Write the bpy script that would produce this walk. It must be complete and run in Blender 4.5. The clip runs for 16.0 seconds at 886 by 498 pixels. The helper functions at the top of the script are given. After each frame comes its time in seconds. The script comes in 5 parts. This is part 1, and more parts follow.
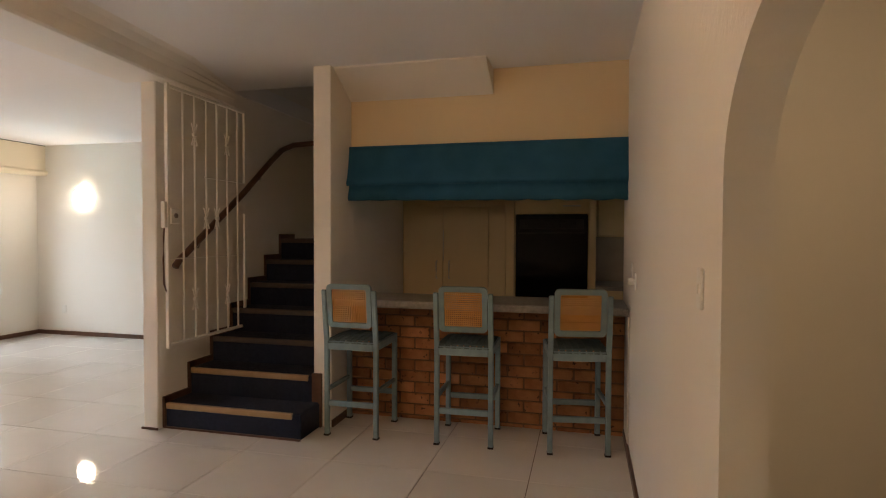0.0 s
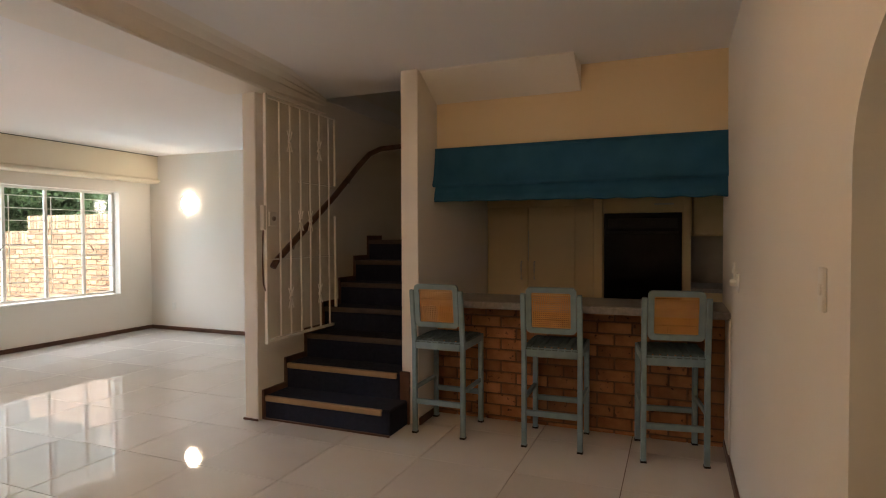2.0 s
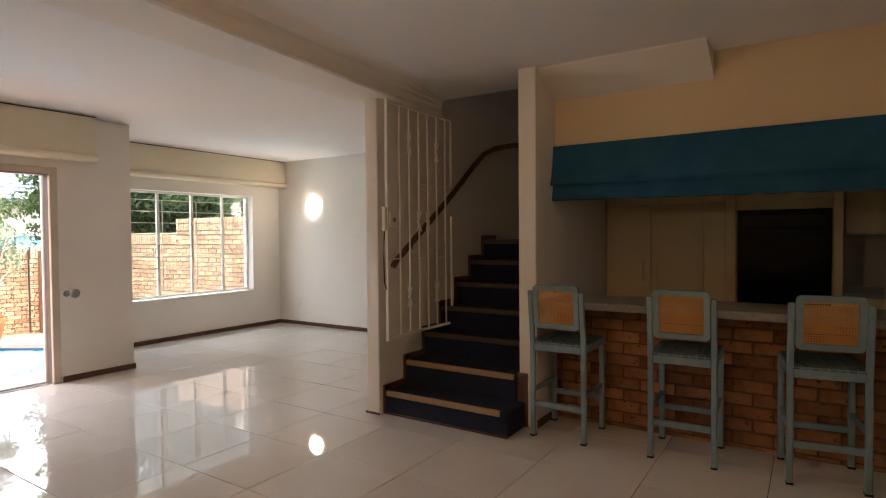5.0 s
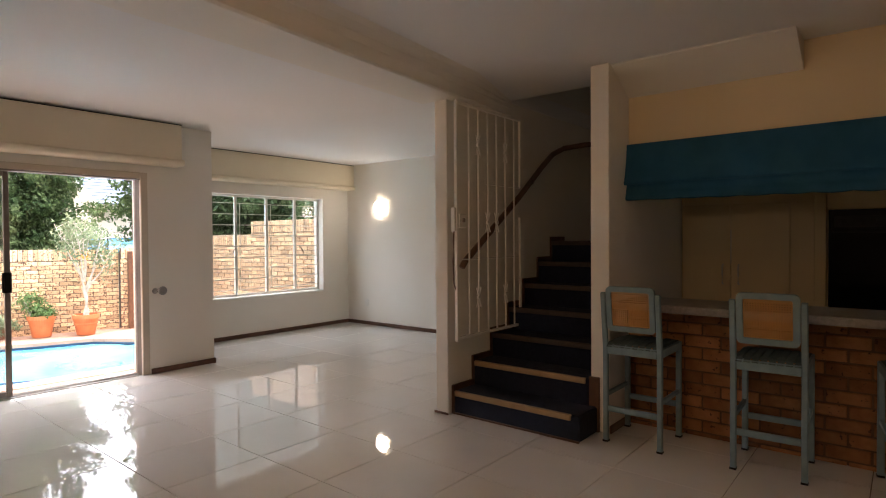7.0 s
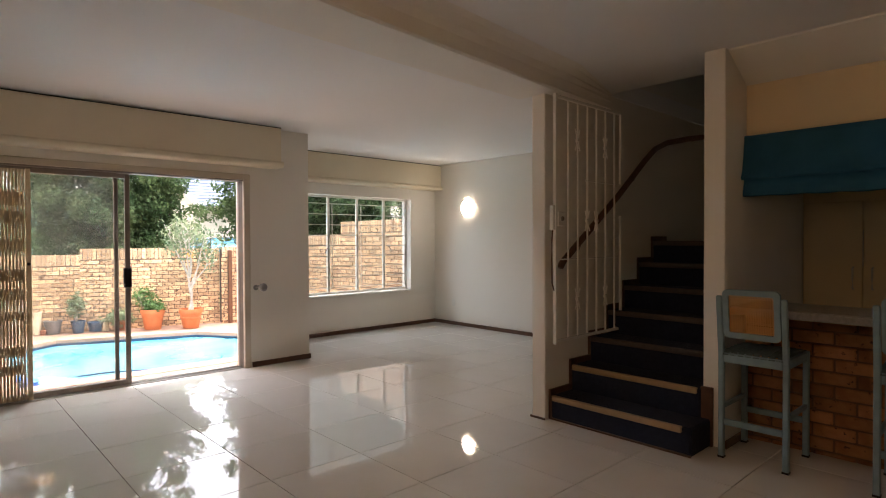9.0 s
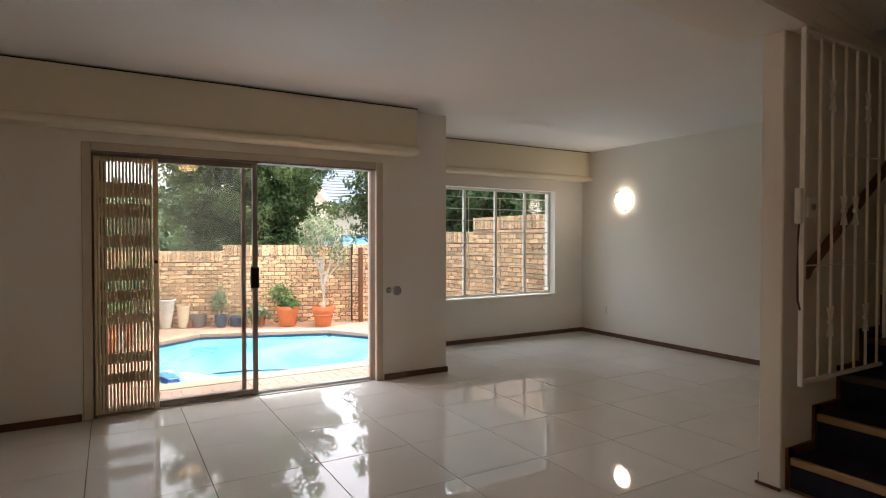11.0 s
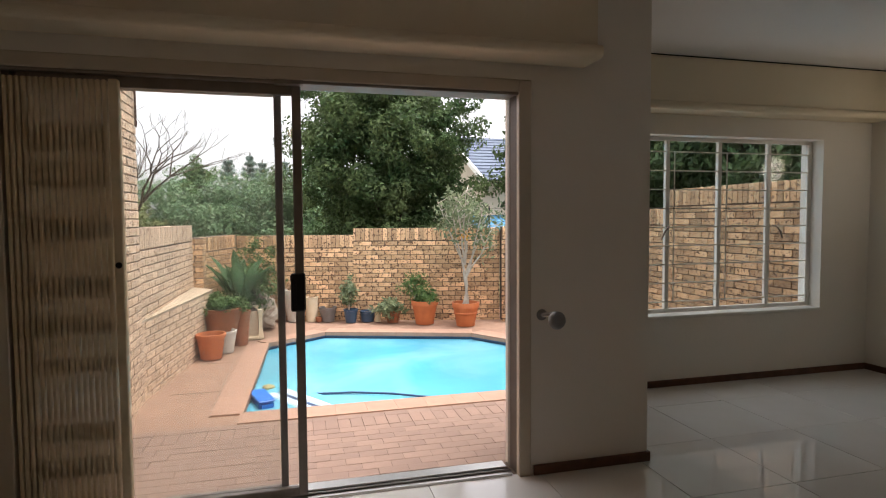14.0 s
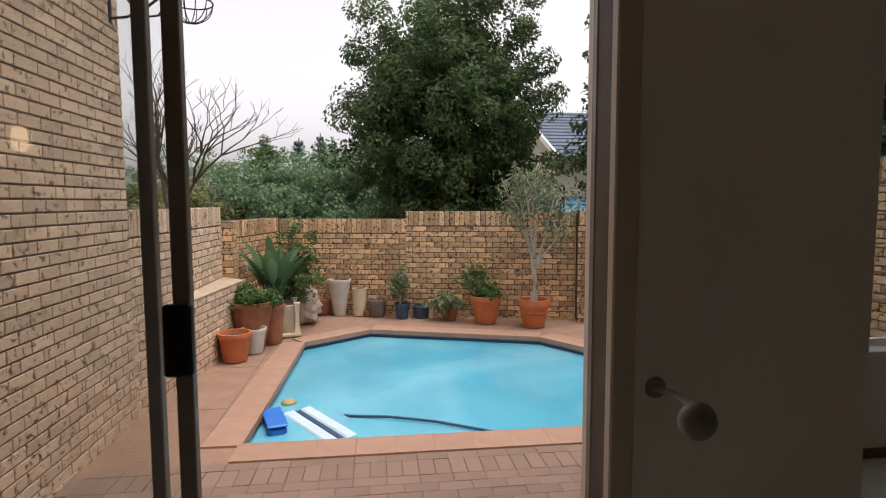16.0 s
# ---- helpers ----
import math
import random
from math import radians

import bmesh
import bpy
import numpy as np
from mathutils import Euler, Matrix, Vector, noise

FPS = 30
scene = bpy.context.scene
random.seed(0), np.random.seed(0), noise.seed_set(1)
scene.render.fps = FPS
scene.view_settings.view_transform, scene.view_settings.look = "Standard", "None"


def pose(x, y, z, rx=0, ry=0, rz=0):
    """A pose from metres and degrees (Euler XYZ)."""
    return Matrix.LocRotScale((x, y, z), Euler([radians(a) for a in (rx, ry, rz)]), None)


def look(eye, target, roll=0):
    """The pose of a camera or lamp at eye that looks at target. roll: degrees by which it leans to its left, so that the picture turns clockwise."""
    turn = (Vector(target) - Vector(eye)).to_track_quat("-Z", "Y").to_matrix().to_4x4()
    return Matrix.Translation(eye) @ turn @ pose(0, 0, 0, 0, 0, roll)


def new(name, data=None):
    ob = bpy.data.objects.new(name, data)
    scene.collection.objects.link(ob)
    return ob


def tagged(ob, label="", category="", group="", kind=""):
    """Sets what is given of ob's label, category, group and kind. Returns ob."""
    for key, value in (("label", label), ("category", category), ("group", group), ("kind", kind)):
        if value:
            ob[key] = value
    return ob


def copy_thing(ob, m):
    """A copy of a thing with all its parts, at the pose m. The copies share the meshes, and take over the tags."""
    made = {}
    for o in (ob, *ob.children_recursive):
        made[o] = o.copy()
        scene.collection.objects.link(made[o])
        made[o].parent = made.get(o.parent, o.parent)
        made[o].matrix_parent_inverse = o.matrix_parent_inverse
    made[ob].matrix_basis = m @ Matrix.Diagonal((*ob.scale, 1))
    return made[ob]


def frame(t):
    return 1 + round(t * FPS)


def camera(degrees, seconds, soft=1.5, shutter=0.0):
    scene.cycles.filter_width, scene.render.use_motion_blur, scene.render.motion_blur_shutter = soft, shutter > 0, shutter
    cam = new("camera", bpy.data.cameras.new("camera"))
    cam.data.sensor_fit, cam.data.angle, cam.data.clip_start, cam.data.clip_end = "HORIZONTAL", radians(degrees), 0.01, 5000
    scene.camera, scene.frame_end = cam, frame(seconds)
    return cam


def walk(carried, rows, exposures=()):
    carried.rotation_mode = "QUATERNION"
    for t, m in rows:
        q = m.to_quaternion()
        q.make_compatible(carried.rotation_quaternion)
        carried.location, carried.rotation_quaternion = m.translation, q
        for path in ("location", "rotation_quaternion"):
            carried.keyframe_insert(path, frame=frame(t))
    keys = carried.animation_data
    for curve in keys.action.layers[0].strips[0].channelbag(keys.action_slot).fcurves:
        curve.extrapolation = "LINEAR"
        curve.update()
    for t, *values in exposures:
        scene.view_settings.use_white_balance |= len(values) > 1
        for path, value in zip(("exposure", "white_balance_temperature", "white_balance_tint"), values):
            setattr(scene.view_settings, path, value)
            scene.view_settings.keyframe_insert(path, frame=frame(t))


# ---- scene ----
cam = camera(76.0, 16.0, soft=1.1)
PATH = [
    (0, (-0.773, 0.306, 1.378), (-1.261, 2.245, 1.327), 0.2),
    (0.5, (-0.772, 0.308, 1.381), (-1.337, 2.226, 1.328), 0.1),
    (1, (-0.78, 0.312, 1.379), (-1.417, 2.207, 1.329), 0.0),
    (1.5, (-0.791, 0.304, 1.38), (-1.491, 2.176, 1.329), -0.1),
    (2, (-0.808, 0.295, 1.373), (-1.566, 2.145, 1.326), -0.2),
    (2.5, (-0.819, 0.287, 1.38), (-1.637, 2.112, 1.332), -0.2),
    (3, (-0.839, 0.272, 1.382), (-1.714, 2.07, 1.334), -0.3),
    (3.5, (-0.846, 0.283, 1.379), (-1.781, 2.05, 1.332), -0.3),
    (4, (-0.856, 0.288, 1.381), (-1.849, 2.023, 1.333), -0.4),
    (6.5, (-0.92, 0.25, 1.371), (-2.14, 1.833, 1.331), -0.4),
    (7, (-0.927, 0.246, 1.363), (-2.194, 1.793, 1.327), -0.4),
    (7.5, (-0.941, 0.251, 1.362), (-2.252, 1.761, 1.327), -0.3),
    (8, (-0.966, 0.25, 1.36), (-2.32, 1.723, 1.326), -0.3),
    (8.5, (-0.988, 0.242, 1.358), (-2.393, 1.665, 1.324), -0.3),
    (9, (-1.083, 0.226, 1.345), (-2.552, 1.582, 1.315), -0.2),
    (9.5, (-1.213, 0.266, 1.35), (-2.764, 1.528, 1.32), -0.2),
    (10, (-1.394, 0.335, 1.337), (-3.002, 1.524, 1.307), -0.0),
    (12.5, (-3.154, 1.115, 1.346), (-5.005, 1.87, 1.291), -0.4),
    (13, (-3.499, 1.287, 1.342), (-5.373, 1.981, 1.279), -0.4),
    (13.5, (-3.827, 1.479, 1.335), (-5.741, 2.054, 1.255), -0.4),
    (14, (-4.182, 1.643, 1.348), (-6.117, 2.138, 1.244), -0.4),
    (14.5, (-4.506, 1.801, 1.354), (-6.456, 2.227, 1.24), -0.3),
    (15, (-4.844, 1.932, 1.342), (-6.811, 2.275, 1.214), -0.3),
    (15.5, (-5.153, 2.039, 1.346), (-7.126, 2.333, 1.199), -0.4),
    (16, (-5.487, 2.124, 1.348), (-7.466, 2.361, 1.182), -0.2),
]
walk(cam, [(t, look(eye, target, roll)) for t, eye, target, roll in PATH],
     exposures=[(0.0, 3.49, 6400, 17), (2.0, 3.28, 6350, 17), (4.0, 3.18, 6330, 19), (7.0, 2.76, 6330, 19), (10.0, 2.42, 6380, 17), (12.5, 1.66, 6400, 16), (14.0, 1.10, 6450, 16), (15.0, 0.60, 6560, 17), (16.0, 0.08, 6600, 18)])

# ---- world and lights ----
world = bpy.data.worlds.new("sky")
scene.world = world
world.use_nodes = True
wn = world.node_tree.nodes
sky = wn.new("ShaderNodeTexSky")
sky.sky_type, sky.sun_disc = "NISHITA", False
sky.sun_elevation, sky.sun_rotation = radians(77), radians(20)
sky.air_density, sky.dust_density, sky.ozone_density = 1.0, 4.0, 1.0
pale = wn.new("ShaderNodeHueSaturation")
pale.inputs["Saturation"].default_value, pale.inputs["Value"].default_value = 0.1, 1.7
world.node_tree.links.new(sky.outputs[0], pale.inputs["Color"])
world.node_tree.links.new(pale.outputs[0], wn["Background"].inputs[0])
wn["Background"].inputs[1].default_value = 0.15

sun = new("sun", bpy.data.lights.new("sun", "SUN"))
sun.data.energy, sun.data.angle, sun.data.color = 1.4, radians(30), (1.0, 0.96, 0.9)
sun.matrix_world = look((-8.7, 6.6, 16.5), (-10, 3, 0))

# added area lamp that tops up the sky's light in the window's opening
fill_light = new("window_fill_light", bpy.data.lights.new("window_fill_light", "AREA"))
fill_light.data.shape, fill_light.data.size, fill_light.data.size_y = "RECTANGLE", 1.85, 1.35
fill_light.data.energy, fill_light.data.color = 0.85, (1.0, 0.97, 0.93)
fill_light.matrix_world = look((-8.26, 5.02, 1.29), (-5.0, 5.02, 1.0))

# ---- helpers of this scene ----


def thing(name, x, y, z, label, category, group="", rz=0.0):
    """An Empty at the base of a thing; its parts are built in its own axes."""
    ob = new(name)
    ob.empty_display_size = 0.1
    ob.matrix_basis = pose(x, y, z, 0, 0, rz)
    return tagged(ob, label, category, group)


def mesh_of(bm, name, material, smooth=False):
    me = bpy.data.meshes.new(name)
    bm.to_mesh(me)
    bm.free()
    me.materials.append(material)
    if smooth:
        for p in me.polygons:
            p.use_smooth = True
    return me


def part(name, bm, material, parent, label="", smooth=False):
    ob = new(name, mesh_of(bm, name, material, smooth))
    ob.parent = parent
    return tagged(ob, label) if label else ob


def structure(name, bm, material, label, category, smooth=False):
    return tagged(new(name, mesh_of(bm, name, material, smooth)), label, category, kind="structure")


def boxes(*bounds, bevel=0.0, segments=1):
    """One bmesh of boxes, each (x0, y0, z0, x1, y1, z1)."""
    bm = bmesh.new()
    for x0, y0, z0, x1, y1, z1 in bounds:
        m = Matrix.Translation(((x0 + x1) / 2, (y0 + y1) / 2, (z0 + z1) / 2)) @ Matrix.Diagonal((abs(x1 - x0), abs(y1 - y0), abs(z1 - z0), 1))
        bmesh.ops.create_cube(bm, size=1, matrix=m)
    if bevel:
        bmesh.ops.bevel(bm, geom=list(bm.edges), offset=bevel, segments=segments, affect="EDGES", clamp_overlap=True)
    return bm


def lathe(profile, steps=28):
    """Turns (radius, height) pairs round the z axis."""
    bm = bmesh.new()
    rings = []
    for r, z in profile:
        rings.append([bm.verts.new((r * math.cos(2 * math.pi * k / steps), r * math.sin(2 * math.pi * k / steps), z)) for k in range(steps)])
    for a, b in zip(rings, rings[1:]):
        for k in range(steps):
            bm.faces.new((a[k], a[(k + 1) % steps], b[(k + 1) % steps], b[k]))
    bm.faces.new(list(reversed(rings[0])))
    bm.faces.new(rings[-1])
    return bm


def tube(points, radius, sides=8, taper=None):
    """A round bar along points; taper gives a radius for each point."""
    bm = bmesh.new()
    pts = [Vector(p) for p in points]
    rings = []
    for k, p in enumerate(pts):
        d = (pts[min(k + 1, len(pts) - 1)] - pts[max(k - 1, 0)]).normalized()
        side = d.cross(Vector((0, 0, 1)))
        if side.length < 1e-3:
            side = Vector((1, 0, 0))
        side.normalize()
        up = side.cross(d)
        r = taper[k] if taper else radius
        rings.append([bm.verts.new(p + r * (math.cos(a) * side + math.sin(a) * up)) for a in (2 * math.pi * n / sides for n in range(sides))])
    for a, b in zip(rings, rings[1:]):
        for n in range(sides):
            bm.faces.new((a[n], a[(n + 1) % sides], b[(n + 1) % sides], b[n]))
    bm.faces.new(list(reversed(rings[0])))
    bm.faces.new(rings[-1])
    bmesh.ops.recalc_face_normals(bm, faces=list(bm.faces))
    return bm


def merge(*bms):
    out = bmesh.new()
    for b in bms:
        me = bpy.data.meshes.new("tmp")
        b.to_mesh(me)
        b.free()
        out.from_mesh(me)
        bpy.data.meshes.remove(me)
    return out


def sweep(profile, along, a, b):
    """Pushes a closed profile of (u, z) pairs along x or y from a to b; u is the other level axis."""
    bm = bmesh.new()
    at = (lambda u, z, s: (u, s, z)) if along == "y" else (lambda u, z, s: (s, u, z))
    r0 = [bm.verts.new(at(u, z, a)) for u, z in profile]
    r1 = [bm.verts.new(at(u, z, b)) for u, z in profile]
    n = len(profile)
    for k in range(n):
        bm.faces.new((r0[k], r0[(k + 1) % n], r1[(k + 1) % n], r1[k]))
    bm.faces.new(r0)
    bm.faces.new(r1)
    bmesh.ops.recalc_face_normals(bm, faces=list(bm.faces))
    return bm


# ---- materials ----


def material(name, base, rough=0.5, metal=0.0, second=None, scale=4.0, amount=0.5, bump=0.0, bump_scale=60.0, coat=0.0, spread=0.0, per_island=False, detail=6.0, spec=0.5):
    """Base colour broken up by noise at a large and a small scale, with a fine bump; spread varies it from piece to piece."""
    m = bpy.data.materials.new(name)
    m.use_nodes = True
    n, link = m.node_tree.nodes, m.node_tree.links.new
    b = n["Principled BSDF"]
    b.inputs["Roughness"].default_value, b.inputs["Metallic"].default_value = rough, metal
    b.inputs["Coat Weight"].default_value = coat
    b.inputs["Specular IOR Level"].default_value = spec
    co = n.new("ShaderNodeTexCoord")
    big = n.new("ShaderNodeTexNoise")
    big.inputs["Scale"].default_value, big.inputs["Detail"].default_value = scale, detail
    link(co.outputs["Object"], big.inputs["Vector"])
    ramp = n.new("ShaderNodeMapRange")
    ramp.inputs[1].default_value, ramp.inputs[2].default_value = 0.35, 0.68
    ramp.inputs[4].default_value = amount
    link(big.outputs[0], ramp.inputs[0])
    mix = n.new("ShaderNodeMix")
    mix.data_type = "RGBA"
    mix.inputs[6].default_value = (*base, 1)
    mix.inputs[7].default_value = (*(second or tuple(c * 0.8 for c in base)), 1)
    link(ramp.outputs[0], mix.inputs[0])
    colour = mix.outputs[2]
    if spread:
        if per_island:
            rnd = n.new("ShaderNodeNewGeometry").outputs["Random Per Island"]
        else:
            rnd = n.new("ShaderNodeObjectInfo").outputs["Random"]
        val = n.new("ShaderNodeMapRange")
        val.inputs[3].default_value, val.inputs[4].default_value = 1 - spread, 1 + spread
        link(rnd, val.inputs[0])
        hsv = n.new("ShaderNodeHueSaturation")
        link(val.outputs[0], hsv.inputs["Value"])
        link(colour, hsv.inputs["Color"])
        colour = hsv.outputs[0]
    link(colour, b.inputs["Base Color"])
    rr = n.new("ShaderNodeMapRange")
    rr.inputs[3].default_value, rr.inputs[4].default_value = rough * 0.85, min(1, rough * 1.15)
    link(big.outputs[0], rr.inputs[0])
    link(rr.outputs[0], b.inputs["Roughness"])
    if bump:
        fine = n.new("ShaderNodeTexNoise")
        fine.inputs["Scale"].default_value, fine.inputs["Detail"].default_value = bump_scale, 4
        link(co.outputs["Object"], fine.inputs["Vector"])
        bp = n.new("ShaderNodeBump")
        bp.inputs["Strength"].default_value, bp.inputs["Distance"].default_value = bump, 0.01
        link(fine.outputs[0], bp.inputs["Height"])
        link(bp.outputs[0], b.inputs["Normal"])
    return m


def brick_material(name, base, second, fleck, per_island, cover=0.575, spread=0.34, burnt=0.55):
    """Flecked face brick: each brick its own tone, dark iron spots and a rough skin."""
    m = material(name, base, 0.85, second=second, scale=9, amount=0.75, bump=0.5, bump_scale=70, spread=spread, per_island=per_island)
    n, link = m.node_tree.nodes, m.node_tree.links.new
    b = n["Principled BSDF"]
    old = b.inputs["Base Color"].links[0].from_socket
    geo = n.new("ShaderNodeNewGeometry")
    spots = n.new("ShaderNodeTexNoise")
    spots.inputs["Scale"].default_value, spots.inputs["Detail"].default_value = 24, 3
    spots.inputs["Roughness"].default_value = 0.6
    link(geo.outputs["Position"], spots.inputs["Vector"])
    r = n.new("ShaderNodeMapRange")
    r.inputs[1].default_value, r.inputs[2].default_value = cover, cover + 0.05
    r.inputs[4].default_value = 0.9
    link(spots.outputs[0], r.inputs[0])
    mix = n.new("ShaderNodeMix")
    mix.data_type = "RGBA"
    mix.inputs[7].default_value = (*fleck, 1)
    link(r.outputs[0], mix.inputs[0])
    link(old, mix.inputs[6])
    # some bricks are burnt a good deal darker
    rnd = geo.outputs["Random Per Island"] if per_island else n.new("ShaderNodeObjectInfo").outputs["Random"]
    wrap = n.new("ShaderNodeMath")
    wrap.operation = "MULTIPLY"
    wrap.inputs[1].default_value = 7.31
    link(rnd, wrap.inputs[0])
    fr = n.new("ShaderNodeMath")
    fr.operation = "FRACT"
    link(wrap.outputs[0], fr.inputs[0])
    burn = n.new("ShaderNodeMapRange")
    burn.inputs[1].default_value, burn.inputs[2].default_value = 0.78, 1.0
    burn.inputs[4].default_value = burnt
    link(fr.outputs[0], burn.inputs[0])
    mix2 = n.new("ShaderNodeMix")
    mix2.data_type = "RGBA"
    mix2.inputs[7].default_value = (second[0] * 0.5, second[1] * 0.5, second[2] * 0.5, 1)
    link(burn.outputs[0], mix2.inputs[0])
    link(mix.outputs[2], mix2.inputs[6])
    link(mix2.outputs[2], b.inputs["Base Color"])
    return m


def clear(name, tint, gloss_rough=0.0, ior=1.45, cloud=None, dust_haze=0.0):
    """Clear pane or water sheet: straight through, with a gloss that Fresnel drives."""
    m = bpy.data.materials.new(name)
    m.use_nodes = True
    n, link = m.node_tree.nodes, m.node_tree.links.new
    n.remove(n["Principled BSDF"])
    t, g, f, mx = n.new("ShaderNodeBsdfTransparent"), n.new("ShaderNodeBsdfGlossy"), n.new("ShaderNodeLayerWeight"), n.new("ShaderNodeMixShader")
    t.inputs[0].default_value = (*tint, 1)
    g.inputs["Roughness"].default_value = gloss_rough
    f0 = ((ior - 1) / (ior + 1)) ** 2
    power, scaled = n.new("ShaderNodeMath"), n.new("ShaderNodeMath")
    power.operation, power.inputs[1].default_value = "POWER", 5.0
    scaled.operation, scaled.inputs[1].default_value, scaled.inputs[2].default_value = "MULTIPLY_ADD", 1 - f0, f0
    link(f.outputs["Facing"], power.inputs[0])
    link(power.outputs[0], scaled.inputs[0])
    link(scaled.outputs[0], mx.inputs[0])
    link(t.outputs[0], mx.inputs[1])
    if dust_haze:
        # film lit from behind, added for dust and reflected-sky haze, thicker in streaks
        film, veil, tx, rr = n.new("ShaderNodeBsdfTranslucent"), n.new("ShaderNodeMixShader"), n.new("ShaderNodeTexNoise"), n.new("ShaderNodeMapRange")
        geo = n.new("ShaderNodeNewGeometry")
        film.inputs[0].default_value = (0.8, 0.8, 0.78, 1)
        tx.inputs["Scale"].default_value, tx.inputs["Detail"].default_value = 2.5, 5
        rr.inputs[1].default_value, rr.inputs[2].default_value, rr.inputs[3].default_value, rr.inputs[4].default_value = 0.35, 0.7, dust_haze * 0.7, dust_haze * 1.6
        link(geo.outputs["Position"], tx.inputs["Vector"])
        link(tx.outputs[0], rr.inputs[0])
        link(rr.outputs[0], veil.inputs[0])
        link(t.outputs[0], veil.inputs[1])
        link(film.outputs[0], veil.inputs[2])
        link(veil.outputs[0], mx.inputs[1])
    if cloud:
        # cloudy water scatters part of the light before it reaches the bottom
        d, half, tx = n.new("ShaderNodeBsdfDiffuse"), n.new("ShaderNodeMixShader"), n.new("ShaderNodeTexNoise")
        tx.inputs["Scale"].default_value, tx.inputs["Detail"].default_value = 0.6, 3
        geo = n.new("ShaderNodeNewGeometry")
        link(geo.outputs["Position"], tx.inputs["Vector"])
        rr = n.new("ShaderNodeMapRange")
        rr.inputs[1].default_value, rr.inputs[2].default_value, rr.inputs[3].default_value, rr.inputs[4].default_value = 0.3, 0.7, 0.55, 0.9
        link(tx.outputs[0], rr.inputs[0])
        link(rr.outputs[0], half.inputs[0])
        # paler patches in the water's colour stand in for sky reflections
        pale, sky_patch, pr = n.new("ShaderNodeMix"), n.new("ShaderNodeTexNoise"), n.new("ShaderNodeMapRange")
        pale.data_type = "RGBA"
        pale.inputs[6].default_value, pale.inputs[7].default_value = (*cloud, 1), (cloud[0] * 2.1, cloud[1] * 1.25, cloud[2] * 1.15, 1)
        sky_patch.inputs["Scale"].default_value, sky_patch.inputs["Detail"].default_value, sky_patch.inputs["Distortion"].default_value = 0.75, 4, 0.6
        pr.inputs[1].default_value, pr.inputs[2].default_value = 0.42, 0.66
        link(geo.outputs["Position"], sky_patch.inputs["Vector"])
        link(sky_patch.outputs[0], pr.inputs[0])
        link(pr.outputs[0], pale.inputs[0])
        link(pale.outputs[2], d.inputs[0])
        link(t.outputs[0], half.inputs[1])
        link(d.outputs[0], half.inputs[2])
        link(half.outputs[0], mx.inputs[1])
    link(g.outputs[0], mx.inputs[2])
    link(mx.outputs[0], n["Material Output"].inputs[0])
    return m


def glow(name, colour, strength):
    m = bpy.data.materials.new(name)
    m.use_nodes = True
    b = m.node_tree.nodes["Principled BSDF"]
    b.inputs["Base Color"].default_value = (0.9, 0.88, 0.82, 1)
    b.inputs["Roughness"].default_value = 0.3
    b.inputs["Emission Color"].default_value = (*colour, 1)
    b.inputs["Emission Strength"].default_value = strength
    return m


# cream wall with the warm lamp and kitchen light put into its colour
WARM_LIT_WALL = material("warm_lit_cream", (0.78, 0.62, 0.39), 0.6, second=(0.74, 0.58, 0.35), scale=1.3, amount=0.6, bump=0.12, bump_scale=35)
PLASTER = material("wall_paint", (0.81, 0.768, 0.69), 0.6, second=(0.775, 0.73, 0.645), scale=1.3, amount=0.6, bump=0.12, bump_scale=35)
CEILING = material("ceiling_paint", (0.82, 0.81, 0.79), 0.75, second=(0.79, 0.775, 0.745), scale=0.9, amount=0.6, bump=0.06, bump_scale=30)
CREAM = material("cream_enamel", (0.58, 0.50, 0.39), 0.45, second=(0.53, 0.455, 0.35), scale=3, amount=0.6, bump=0.03)
TILE = material("porcelain_tile", (0.74, 0.715, 0.67), 0.018, second=(0.68, 0.65, 0.595), scale=2.2, amount=0.7, bump=0.006, bump_scale=3.0, spread=0.03, spec=0.65)
GROUT = material("tile_grout", (0.17, 0.125, 0.085), 0.9, bump=0.2)
WOOD = material("dark_stained_wood", (0.13, 0.055, 0.028), 0.38, second=(0.07, 0.03, 0.016), scale=14, amount=0.8, bump=0.15, bump_scale=45)
CARPET = material("navy_carpet", (0.007, 0.012, 0.036), 0.95, second=(0.005, 0.008, 0.025), scale=30, amount=0.7, bump=0.6, bump_scale=260)
# darker copy of the nosing, with the stairwell's shade in its colour
NOSE_SHADED = material("shaded_nosing", (0.085, 0.058, 0.045), 0.6, second=(0.06, 0.045, 0.04), scale=18, amount=0.7, bump=0.1)
BRASS = material("brass_strip", (0.42, 0.28, 0.145), 0.45, metal=0.35, second=(0.38, 0.24, 0.12), scale=20, amount=0.6, bump=0.1)
WHITE = material("white_enamel", (0.80, 0.78, 0.72), 0.35, second=(0.72, 0.69, 0.62), scale=8, amount=0.5, bump=0.05)
TEAL = material("teal_paint", (0.215, 0.31, 0.345), 0.5, second=(0.165, 0.245, 0.28), scale=16, amount=0.7, bump=0.12, bump_scale=50)
STRAP = material("teal_webbing", (0.085, 0.125, 0.13), 0.75, second=(0.06, 0.09, 0.095), scale=25, amount=0.6, bump=0.4, bump_scale=200)
CANE = material("woven_cane", (0.60, 0.30, 0.075), 0.6, second=(0.48, 0.225, 0.05), scale=20, amount=0.7, bump=0.2, bump_scale=120)
BLIND = material("teal_fabric", (0.012, 0.098, 0.19), 0.85, second=(0.009, 0.075, 0.15), scale=5, amount=0.7, bump=0.25, bump_scale=220)
